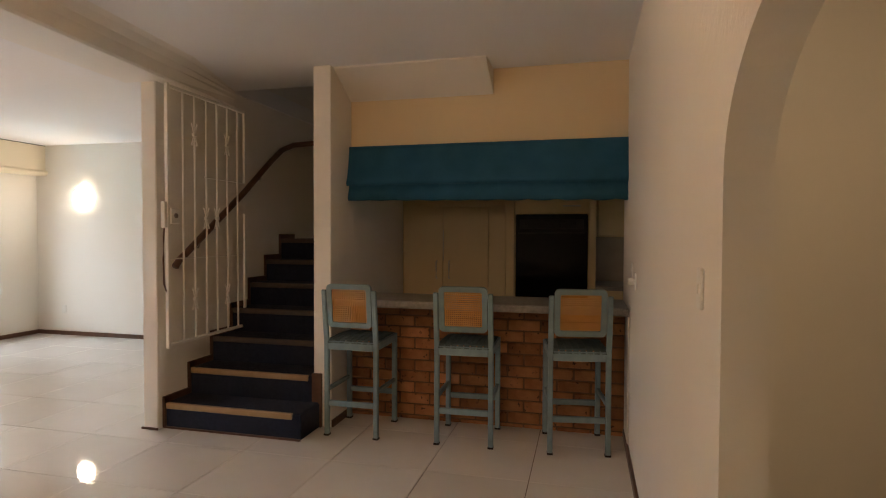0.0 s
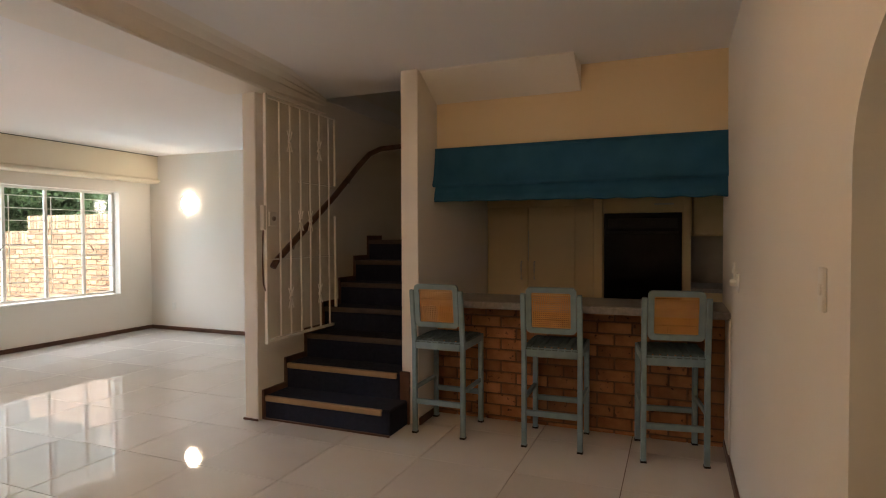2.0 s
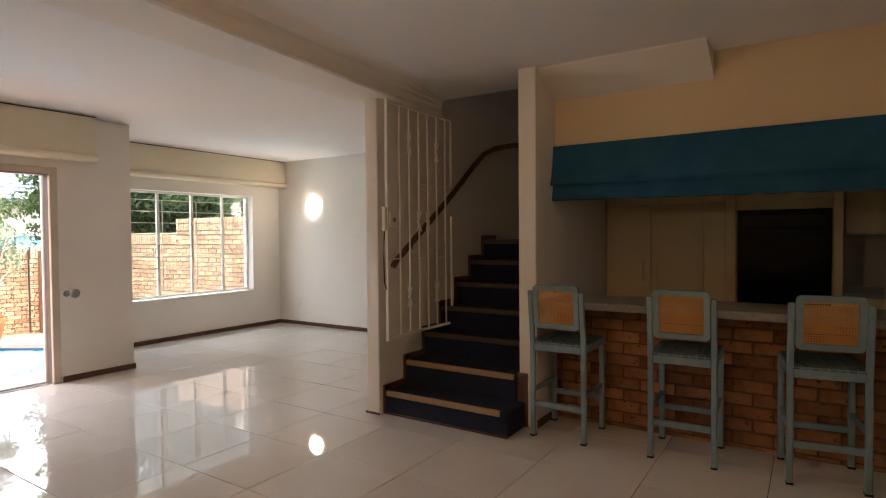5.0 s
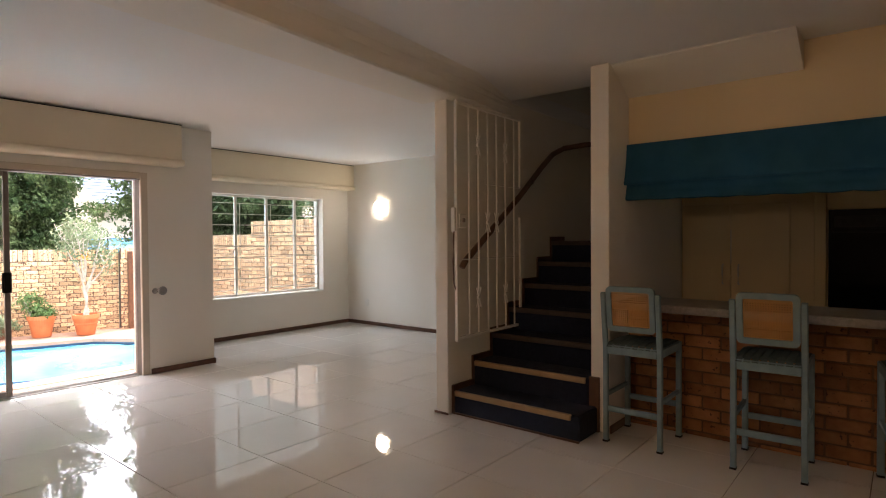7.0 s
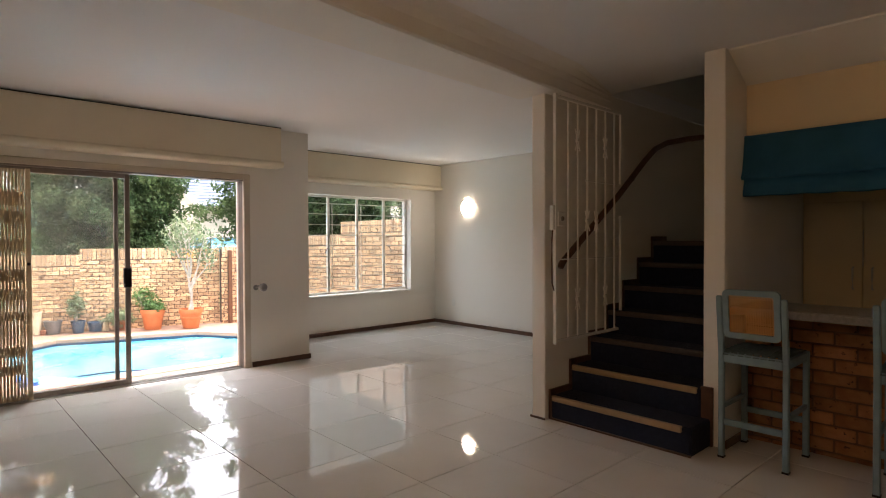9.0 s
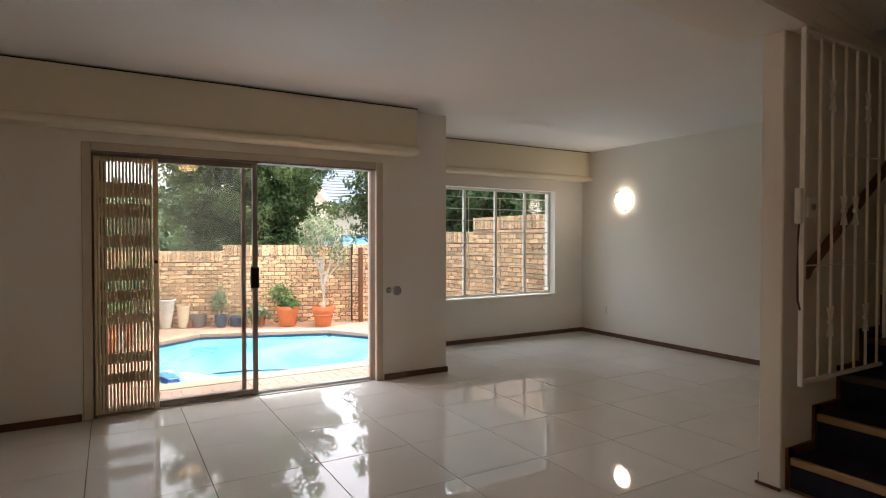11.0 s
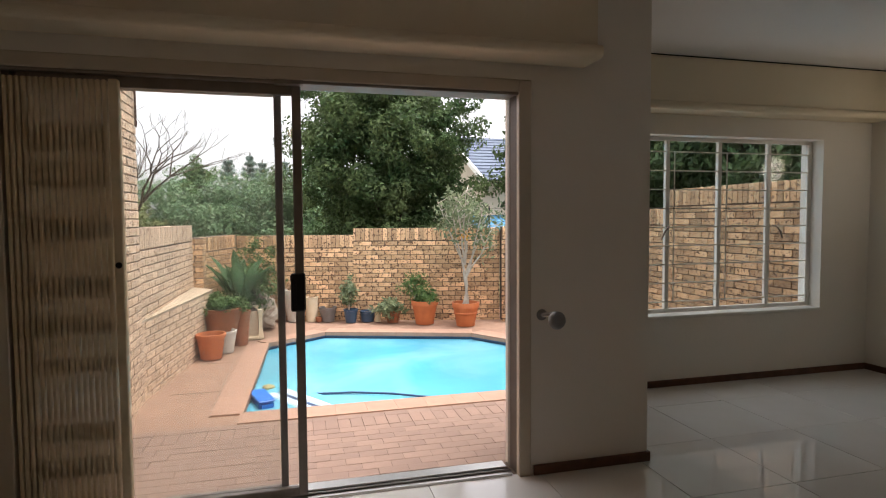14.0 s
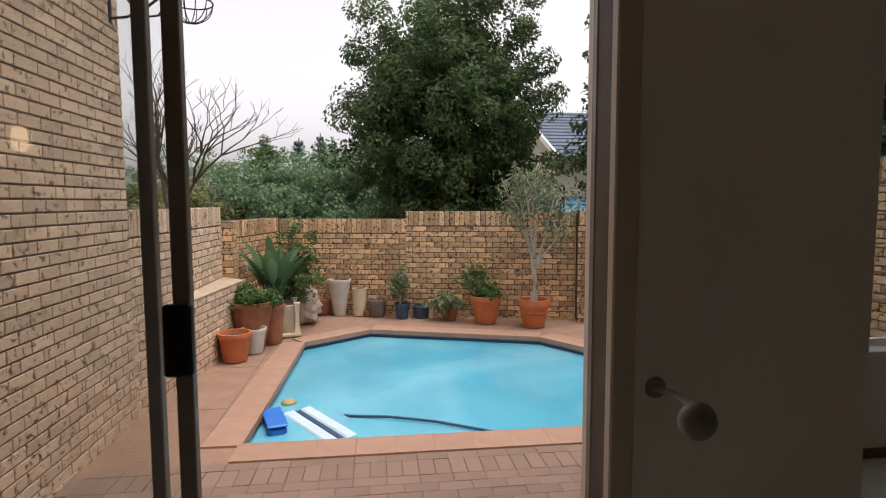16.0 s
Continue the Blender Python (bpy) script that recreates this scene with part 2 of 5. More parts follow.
STONE = material("grey_worktop", (0.29, 0.27, 0.25), 0.35, second=(0.19, 0.18, 0.17), scale=45, amount=0.8, bump=0.05)
CUPBOARD = material("cream_cupboard", (0.68, 0.54, 0.31), 0.45, second=(0.64, 0.50, 0.28), scale=4, amount=0.6, bump=0.03)
BLACK = material("black_glass", (0.004, 0.004, 0.005), 0.06, second=(0.006, 0.006, 0.007), scale=3, amount=0.5, spec=0.15)
DARK = material("black_plastic", (0.010, 0.009, 0.009), 0.5, bump=0.1, spec=0.25)
CHROME = material("brushed_steel", (0.55, 0.53, 0.5), 0.3, metal=1.0, second=(0.45, 0.43, 0.4), scale=30, amount=0.5)
PEWTER = material("dull_grey_metal", (0.27, 0.26, 0.25), 0.5, metal=0.3, second=(0.20, 0.195, 0.185), scale=20, amount=0.6, bump=0.05)
BRONZE = material("anodised_bronze", (0.27, 0.225, 0.19), 0.45, metal=0.25, second=(0.19, 0.16, 0.135), scale=12, amount=0.6, bump=0.04)
# cream jamb whose shade is put in as a dark brown colour
JAMB = material("shaded_jamb", (0.10, 0.073, 0.052), 0.6, second=(0.07, 0.052, 0.038), scale=9, amount=0.7, bump=0.1)
TRELLIS = material("beige_steel", (0.72, 0.59, 0.39), 0.42, metal=0.1, second=(0.60, 0.49, 0.31), scale=16, amount=0.6, bump=0.05)
PELMET = material("cream_pelmet_cloth", (0.77, 0.68, 0.51), 0.7, second=(0.73, 0.64, 0.47), scale=3, amount=0.6, bump=0.15, bump_scale=160)
GLASS = clear("window_glass", (0.82, 0.87, 0.89))
HAZED = clear("door_glass", (0.935, 0.94, 0.93), dust_haze=0.012)
WATER = clear("pool_water", (0.62, 0.90, 0.96), 0.03, 1.33, (0.075, 0.37, 0.50))
BOWL = glow("lit_opal_glass", (1.0, 0.86, 0.66), 3.6)
BOWL_W = glow("lit_opal_glass_warm", (1.0, 0.56, 0.22), 1.7)
BOWL_S = glow("bright_opal_glass", (1.0, 0.70, 0.40), 4.4)
BOWL_P = glow("dim_opal_glass", (1.0, 0.72, 0.42), 1.4)
BRICK = brick_material("yellow_face_brick", (0.65, 0.425, 0.24), (0.51, 0.30, 0.15), (0.07, 0.036, 0.021), False, 0.56)
BRICK_J = brick_material("yellow_face_brick_joined", (0.65, 0.425, 0.24), (0.51, 0.30, 0.15), (0.07, 0.036, 0.021), True, 0.56)
BRICK_W = brick_material("pale_house_brick", (0.65, 0.475, 0.33), (0.56, 0.39, 0.26), (0.09, 0.048, 0.03), False, 0.585, 0.16, 0.3)
BRICK_WJ = brick_material("pale_house_brick_joined", (0.65, 0.475, 0.33), (0.56, 0.39, 0.26), (0.09, 0.048, 0.03), True, 0.585, 0.16, 0.3)
BRICK_B = brick_material("brown_bar_brick", (0.42, 0.18, 0.068), (0.27, 0.105, 0.04), (0.07, 0.03, 0.018), False, 0.62)
SPLASH = material("beige_splashback_tile", (0.40, 0.34, 0.27), 0.3, second=(0.34, 0.28, 0.22), scale=6, amount=0.7)
MORTAR = material("mortar", (0.095, 0.06, 0.038), 0.95, second=(0.06, 0.038, 0.025), scale=12, amount=0.7, bump=0.5)
MORTAR_W = material("brown_mortar", (0.15, 0.10, 0.068), 0.95, second=(0.065, 0.045, 0.03), scale=12, amount=0.7, bump=0.5)
MORTAR_B = material("dark_mortar", (0.19, 0.10, 0.052), 0.95, second=(0.11, 0.06, 0.032), scale=12, amount=0.7, bump=0.4)
PAVER = material("clay_paver", (0.205, 0.131, 0.094), 0.8, second=(0.16, 0.105, 0.078), scale=3, amount=0.9, bump=0.3, bump_scale=60, spread=0.10)
PAVER_J = material("clay_paver_joined", (0.205, 0.131, 0.094), 0.8, second=(0.16, 0.105, 0.078), scale=3, amount=0.9, bump=0.3, bump_scale=60, spread=0.10, per_island=True)
COPING = material("coping_paver", (0.34, 0.20, 0.135), 0.75, second=(0.28, 0.165, 0.112), scale=5, amount=0.8, bump=0.2, spread=0.035)
SCREED = material("paving_bed", (0.275, 0.165, 0.108), 0.85, second=(0.20, 0.12, 0.08), scale=5, amount=0.8, bump=0.3)
POOL = material("pool_plaster", (0.27, 0.62, 0.71), 0.7, second=(0.42, 0.73, 0.79), scale=0.9, amount=0.9, bump=0.05)
MOSAIC = material("navy_mosaic", (0.02, 0.045, 0.10), 0.3, second=(0.03, 0.07, 0.15), scale=40, amount=0.9, bump=0.2)
TERRACOTTA = material("terracotta", (0.49, 0.145, 0.045), 0.75, second=(0.39, 0.11, 0.038), scale=9, amount=0.7, bump=0.2, bump_scale=50)
CLAY_DULL = material("weathered_clay", (0.31, 0.115, 0.052), 0.85, second=(0.20, 0.08, 0.042), scale=9, amount=0.8, bump=0.3, bump_scale=50)
CONCRETE = material("cast_concrete", (0.58, 0.55, 0.49), 0.85, second=(0.45, 0.42, 0.36), scale=7, amount=0.8, bump=0.3, bump_scale=60)
PALE_POT = material("cream_pot", (0.62, 0.52, 0.36), 0.7, second=(0.55, 0.45, 0.30), scale=8, amount=0.7, bump=0.1)
GREY_POT = material("grey_plastic_pot", (0.16, 0.145, 0.135), 0.6, second=(0.12, 0.11, 0.10), scale=8, amount=0.7, bump=0.1)
BLUE_POT = material("blue_glazed_pot", (0.035, 0.075, 0.13), 0.35, second=(0.025, 0.05, 0.09), scale=8, amount=0.7)
BUFF = material("buff_cast_planter", (0.46, 0.36, 0.25), 0.85, second=(0.33, 0.25, 0.17), scale=7, amount=0.8, bump=0.3, bump_scale=60)
SOIL = material("soil", (0.05, 0.032, 0.02), 0.95, second=(0.03, 0.02, 0.013), scale=30, amount=0.8, bump=0.8, bump_scale=80)
SACK = material("grey_sacking", (0.47, 0.41, 0.34), 0.9, second=(0.32, 0.26, 0.20), scale=7, amount=0.9, bump=0.6, bump_scale=90)
BLUE_PLASTIC = material("blue_plastic", (0.012, 0.15, 0.55), 0.35, second=(0.01, 0.11, 0.42), scale=5, amount=0.5)
YELLOW = material("dull_yellow_plastic", (0.34, 0.29, 0.12), 0.5)
PALE_BLUE = material("pale_blue_plastic", (0.50, 0.62, 0.70), 0.4, second=(0.42, 0.55, 0.64), scale=6, amount=0.6)
RUST = material("rusty_iron", (0.10, 0.05, 0.03), 0.85, metal=0.2, second=(0.05, 0.03, 0.022), scale=40, amount=0.8, bump=0.3)
CAPPING = material("tan_capping", (0.42, 0.33, 0.23), 0.9, second=(0.33, 0.25, 0.17), scale=6, amount=0.8, bump=0.4)
BARK = material("grey_bark", (0.46, 0.41, 0.34), 0.9, second=(0.30, 0.26, 0.20), scale=16, amount=0.8, bump=0.6, bump_scale=50)
BARK_D = material("dark_bark", (0.085, 0.06, 0.042), 0.9, second=(0.05, 0.036, 0.026), scale=12, amount=0.8, bump=0.6, bump_scale=30)
GRASS = material("rough_grass", (0.10, 0.12, 0.04), 0.95, second=(0.15, 0.12, 0.06), scale=2, amount=0.9, bump=0.6, bump_scale=30)
ROOF = material("slate_roof_tile", (0.10, 0.125, 0.165), 0.9, second=(0.075, 0.095, 0.13), scale=3, amount=0.8, bump=0.4)
AWNING = material("blue_canvas", (0.05, 0.19, 0.31), 0.8)
RENDER = material("cream_plaster", (0.55, 0.48, 0.37), 0.85, second=(0.47, 0.40, 0.30), scale=2, amount=0.7, bump=0.2)


def leaf_material(name, base, second, rough=0.5):
    m = material(name, base, rough, second=second, scale=1.2, amount=0.8, spread=0.35, per_island=True, spec=0.2)
    b = m.node_tree.nodes["Principled BSDF"]
    n, link = m.node_tree.nodes, m.node_tree.links.new
    thin, mx = n.new("ShaderNodeBsdfTranslucent"), n.new("ShaderNodeMixShader")
    link(b.inputs["Base Color"].links[0].from_socket, thin.inputs[0])
    mx.inputs[0].default_value = 0.4
    link(b.outputs[0], mx.inputs[1])
    link(thin.outputs[0], mx.inputs[2])
    link(mx.outputs[0], n["Material Output"].inputs[0])
    return m


LEAF_DARK = leaf_material("dark_tree_leaf", (0.046, 0.088, 0.030), (0.155, 0.20, 0.08), 0.5)
LEAF_MID = leaf_material("green_leaf", (0.075, 0.14, 0.042), (0.13, 0.20, 0.07))
LEAF_FAR = leaf_material("far_tree_leaf", (0.12, 0.20, 0.10), (0.19, 0.275, 0.145))
LEAF_OLIVE = leaf_material("olive_bush_leaf", (0.14, 0.165, 0.06), (0.22, 0.23, 0.10))
LEAF_BLUE = leaf_material("conifer_needle", (0.22, 0.29, 0.25), (0.27, 0.34, 0.29))
LEAF_PALE = leaf_material("pale_olive_leaf", (0.155, 0.205, 0.11), (0.25, 0.28, 0.165))
PETAL = leaf_material("orange_petal", (0.62, 0.30, 0.05), (0.70, 0.42, 0.10))
LEAF_BIG = leaf_material("banana_leaf", (0.10, 0.19, 0.085), (0.16, 0.26, 0.13))

# ---- large structure ----
H = 2.566          # ceiling
GZ = -0.47         # terrace outside
XE, XW, XB = -0.5, -6.9, -8.08      # east wall, door wall, window bay wall
YN, YS, YP = 6.5, -1.2, 3.5         # end wall, south wall, pier corner

floor = structure("floor", boxes((XW - 0.2, YS, -0.12, 1.32, 6.7, -0.006), (-8.28, YP - 0.18, -0.12, XW - 0.2, 6.68, -0.006)), GROUT, "cream polished porcelain tiled floor", "floor")

# ceiling with the stairwell left open
structure("ceiling", boxes((XW - 0.2, YS, H, -3.66, 6.7, H + 0.15), (-8.28, YP - 0.18, H, XW - 0.2, 6.68, H + 0.15), (-3.66, YS, H, 1.6, 4.5, H + 0.15), (-2.52, 4.5, H, 1.6, 6.7, H + 0.15)),
          CEILING, "smooth white plastered ceiling", "ceiling")

# east wall with an arched opening
ARCH0, ARCH1, SPRING, RISE = 0.58, 1.58, 1.5, 0.30
bm = boxes((XE, YS, 0, XE + 0.095, ARCH0, H), (XE, ARCH1, 0, XE + 0.095, 4.36, H), (XE, 4.36, 0, XE + 0.095, 4.70, 2.0))
top = [(ARCH0 + (ARCH1 - ARCH0) * (1 - math.cos(math.pi * k / 32)) / 2, SPRING + RISE * math.sin(math.pi * k / 32)) for k in range(33)]
for (ya, za), (yb, zb) in zip(top, top[1:]):
    v = [bm.verts.new((x, y, z)) for x in (XE, XE + 0.095) for y, z in ((ya, za), (yb, zb), (yb, H), (ya, H))]
    for f in ((0, 1, 2, 3), (7, 6, 5, 4), (4, 5, 1, 0)):
        bm.faces.new([v[k] for k in f])
bmesh.ops.recalc_face_normals(bm, faces=list(bm.faces))
structure("wall_east", bm, PLASTER, "cream plastered wall with a rounded arch", "wall")
structure("wall_passage", boxes((0.6, YS, 0, 0.72, 3.3, H), (XE + 0.095, 3.2, 0, 0.6, 3.3, H)), PLASTER, "cream plastered passage wall behind the arch", "wall")
structure("wall_south", boxes((-8.3, YS - 0.2, -0.5, 1.6, YS, H)), PLASTER, "cream plastered wall", "wall")

# door wall, with the sliding door's opening
DY0, DY1, DZ = 0.46, 2.75, 2.0
structure("wall_west", boxes((XW - 0.22, YS, -0.5, XW, DY0, H), (XW - 0.22, DY1, -0.5, XW, YP, H), (XW - 0.22, DY0, DZ, XW, DY1, H), (XW - 0.22, DY0, -0.5, XW, DY1, -0.03)),
          PLASTER, "cream plastered wall round a sliding door", "wall")
structure("wall_bay", boxes((XB, YP - 0.2, -0.5, XW - 0.22, YP, H)), PLASTER, "cream plastered return wall beside the window bay", "wall")
WY0, WY1, WZ0, WZ1 = 4.05, 5.985, 0.565, 2.0
structure("wall_window", boxes((XB - 0.22, YP - 0.2, -0.5, XB, WY0, H), (XB - 0.22, WY1, -0.5, XB, YN + 0.2, H), (XB - 0.22, WY0, -0.5, XB, WY1, WZ0), (XB - 0.22, WY0, WZ1, XB, WY1, H)),
          PLASTER, "cream plastered wall with a wide window", "wall")
structure("wall_north", boxes((XB, YN, -0.5, -3.785, YN + 0.2, H)), PLASTER, "pale plastered end wall", "wall")

# stair walls
structure("wall_stair", boxes((-3.785, 3.64, 0, -3.665, 6.7, H), (-3.785, 4.5, H, -3.665, 6.7, 4.2), bevel=0.006), PLASTER, "cream plastered stair wall ending in a square post", "wall")
structure("wall_stub", boxes((-2.655, 4.0, 0, -2.52, 6.7, H), (-2.655, 4.5, H, -2.52, 6.7, 4.2), bevel=0.006), PLASTER, "cream plastered wall between stairs and kitchen", "wall")
structure("wall_stairwell", boxes((-3.665, 6.6, 0, -2.655, 6.7, 4.2), (-3.665, 4.4, H + 0.16, -2.655, 4.5, 4.2), (-3.785, 4.4, 4.2, -2.52, 6.7, 4.3)), PLASTER, "dim plastered stairwell wall", "wall")
beam = bmesh.new()
rings = []
for y in (YS, 3.64, 3.6401, 4.5):
    west, east = (-3.685 - 0.065 * y if y < 3.6401 else -3.78), -3.18 - 0.1 * y
    top = H - 0.002 if y > 3.64 else H
    # splayed east side with a soft lower arris and a coved top
    prof = [(west, top), (west, 2.445), (west + 0.012, 2.432), (east - 0.02, 2.43), (east, 2.44), (east + 0.045, 2.50), (east + 0.085, 2.532), (east + 0.15, 2.556), (east + 0.20, top)]
    if y > 4:
        prof[5:] = [(east + 0.004, 2.50), (east + 0.006, 2.532), (east + 0.008, 2.556), (east + 0.01, top)]
    rings.append([beam.verts.new((x, y, z)) for x, z in prof])
for a, b in zip(rings, rings[1:]):
    for k in range(len(a)):
        q = (k + 1) % len(a)
        beam.faces.new((a[k], a[q], b[q], b[k]))
beam.faces.new(rings[0])
beam.faces.new(list(reversed(rings[-1])))
bmesh.ops.recalc_face_normals(beam, faces=list(beam.faces))
structure("beam", beam, PLASTER, "plastered ceiling beam with a rounded splayed side", "beam")

# kitchen
structure("wall_kitchen", boxes((-2.52, 4.36, 2.0, XE + 0.11, 4.48, H)), WARM_LIT_WALL, "cream wall above the serving hatch, coloured for warm light", "wall")
structure("bulkhead", sweep([(4.05, H), (4.05, H - 0.012), (4.358, 2.385), (4.36, 2.385), (4.36, H)], "x", -2.52, -1.425), PLASTER, "plastered sloping soffit under the ceiling", "soffit")
KY = 5.6
# the east side has an unseen opening, added to let daylight in
structure("wall_kitchen_back", boxes((-2.52, KY + 0.6, 0, 1.2, KY + 0.72, H), (1.2, 4.36, 0, 1.32, 5.0, H), (1.2, 5.3, 0, 1.32, KY + 0.72, H), (1.2, 5.0, 0, 1.32, 5.3, 1.5), (1.2, 5.0, 1.72, 1.32, 5.3, H), (XE + 0.11, 4.36, 0, 1.2, 4.48, H)), WARM_LIT_WALL, "dim cream kitchen wall", "wall")

# skirting
for name, b in {
    "baseboard_east": (XE - 0.016, ARCH1, 0, XE, 4.34, 0.055), "baseboard_west": (XW, DY1 + 0.07, 0, XW + 0.016, YP + 0.016, 0.055),
    "baseboard_west_south": (XW, YS, 0, XW + 0.016, DY0 - 0.06, 0.055), "baseboard_bay": (XB + 0.016, YP, 0, XW + 0.016, YP + 0.016, 0.055),
    "baseboard_window": (XB, YP + 0.016, 0, XB + 0.016, YN - 0.016, 0.055), "baseboard_north": (XB, YN - 0.016, 0, -3.8, YN, 0.055),
    "baseboard_stair": (-3.801, 3.66, 0, -3.785, YN - 0.016, 0.055), "baseboard_stub": (-2.52, 4.0, 0, -2.504, 4.34, 0.055),
    "baseboard_post": (-3.80, 3.63, 0, -3.66, 3.64, 0.018),
}.items():
    structure(name, boxes(b, bevel=0.004), WOOD, "dark-stained wooden skirting board", "skirting")

# staircase
RISE_S, RUN, SY = 0.192, 0.262, 3.70
stairs = tagged(new("staircase"), "navy-carpeted staircase with brass nosings and wooden strings", "staircase", kind="structure")
for k in range(8):
    y0, z1 = SY + RUN * k, RISE_S * (k + 1) - 0.012
    left, right = -3.663, -2.658 if k else -2.60
    yb = y0 + RUN + 0.02 if k < 7 else 6.6
    if k == 7:
        left = -2.98
    if k == 0:
        yb = 3.998
    if k == 6:
        yb = 6.6
    part("step", boxes((left, y0, 0.0 if k < 3 else z1 - 0.5, right, yb, z1), bevel=0.008, segments=2), CARPET, stairs)
    if k == 0:
        part("step_infill", boxes((left, 3.99, 0, -2.658, 4.02, z1)), CARPET, stairs)
    part("nosing", boxes((left + 0.02, y0 - 0.014, z1 - 0.04, right - (0.06 if k == 0 else 0.02), y0 + 0.014, z1 + 0.002), bevel=0.005), BRASS if k < 2 else NOSE_SHADED, stairs, "worn brass stair nosing" if k < 2 else "stair nosing coloured dark for stairwell shade")
    if k == 7:
        continue
    part("string_piece", boxes((-3.663, y0 - 0.02, z1 - 0.02, -3.645, y0 + RUN, z1 + 0.045), (-3.663, y0 - 0.02, z1 - RISE_S + 0.02, -3.645, y0 + 0.03, z1 + 0.045)), WOOD, stairs, "dark wooden stair string")
part("foot_rail", boxes((-3.663, SY - 0.012, 0, -2.6, SY, 0.014)), WOOD, stairs)
part("stub_board", boxes((-2.662, 3.975, 0, -2.585, 3.998, 0.385), bevel=0.004), WOOD, stairs, "dark wooden end board")

# counter front of brown brick, built brick by brick
BRICK_MESH = {}


def brick_mesh(l, h, d, mat):
    key = (round(l, 3), round(h, 3), mat.name)
    if key not in BRICK_MESH:
        BRICK_MESH[key] = mesh_of(boxes((0, 0, 0, l, d, h), bevel=0.004), "brick", mat)
    return BRICK_MESH[key]


def brick_wall(name, p0, p1, z0, z1, thick, mats, mortar, label, soldier=False, near=None, limit=300, course=0.083, length=0.232, jitter=0.003, kind_cat="wall", seed=1, under=None):
    """A wall from p0 to p1 whose face lies to the left of that way: a mortar core with bricks set proud of it.
    near: (x0, x1), the stretch along the wall whose bricks are single objects; the others are joined."""
    rnd = random.Random(seed)
    a, b = Vector((*p0, 0)), Vector((*p1, 0))
    u = (b - a).normalized()
    total = (b - a).length
    out = Vector((-u.y, u.x, 0))
    frame_m = Matrix((( u.x, out.x, 0, a.x), (u.y, out.y, 0, a.y), (0, 0, 1, 0), (0, 0, 0, 1)))
    core = structure(name, boxes((0, -thick, under if under is not None else z0, total, -0.010, z1 - 0.003)), mortar, label, kind_cat)
    core.matrix_basis = frame_m
    joined = bmesh.new()
    count = 0
    rows = []
    zt = z1
    if soldier:
        rows.append((z1 - 0.225, 0.222, 0.073 + 0.0085, 0.073, 0.0))
        zt = z1 - 0.232
    n = int((zt - z0) / course + 0.999)
    for r in range(n):
        rows.append((zt - (r + 1) * course, course - 0.012, length, length - 0.012, length / 2 if r % 2 else 0.0))
    for z, h, step, l, off in rows:
        lo = max(z, z0 - 0.05)
        s = -off
        while s < total - 0.02:
            s0, s1 = max(s, 0.0), min(s + l, total)
            if s1 - s0 > 0.025:
                proud = rnd.uniform(-jitter, jitter) * 0.5
                tilt = rnd.uniform(-0.4, 0.4)
                if near and near[0] <= s0 <= near[1] and count < limit:
                    ob = new("brick", brick_mesh(s1 - s0, h, 0.03, mats[0]))
                    ob.parent = core
                    ob.matrix_basis = Matrix.Translation((s0, -0.03 + proud, lo)) @ pose(0, 0, 0, 0, tilt * 0.5, tilt * 0.4)
                    count += 1
                else:
                    x0, x1, y0, y1, c = s0, s1, -0.03 + proud, proud, 0.004
                    v = [joined.verts.new(p) for p in ((x0, y0, lo), (x1, y0, lo), (x1, y0, lo + h), (x0, y0, lo + h), (x0 + c, y1, lo + c), (x1 - c, y1, lo + c), (x1 - c, y1, lo + h - c), (x0 + c, y1, lo + h - c))]
                    v2 = [joined.verts.new(p) for p in ((x0, y1 - c, lo), (x1, y1 - c, lo), (x1, y1 - c, lo + h), (x0, y1 - c, lo + h))]
                    joined.faces.new(v[4:8])
                    for k in range(4):
                        q = (k + 1) % 4
                        joined.faces.new((v[k], v[q], v2[q], v2[k]))
                        joined.faces.new((v2[k], v2[q], v[4 + q], v[4 + k]))
            s += step
    if len(joined.faces):
        bmesh.ops.recalc_face_normals(joined, faces=list(joined.faces))
        tagged(part("brickwork", joined, mats[1], core), kind="stuff")
    else:
        joined.free()
    return core


# passage and outside wall faces are plain; window sill and reveal
structure("sill", boxes((XB - 0.10, WY0, WZ0 - 0.02, XB + 0.012, WY1, WZ0 + 0.006), bevel=0.004), WHITE, "white painted window sill", "window sill")

# ---- bar stools ----


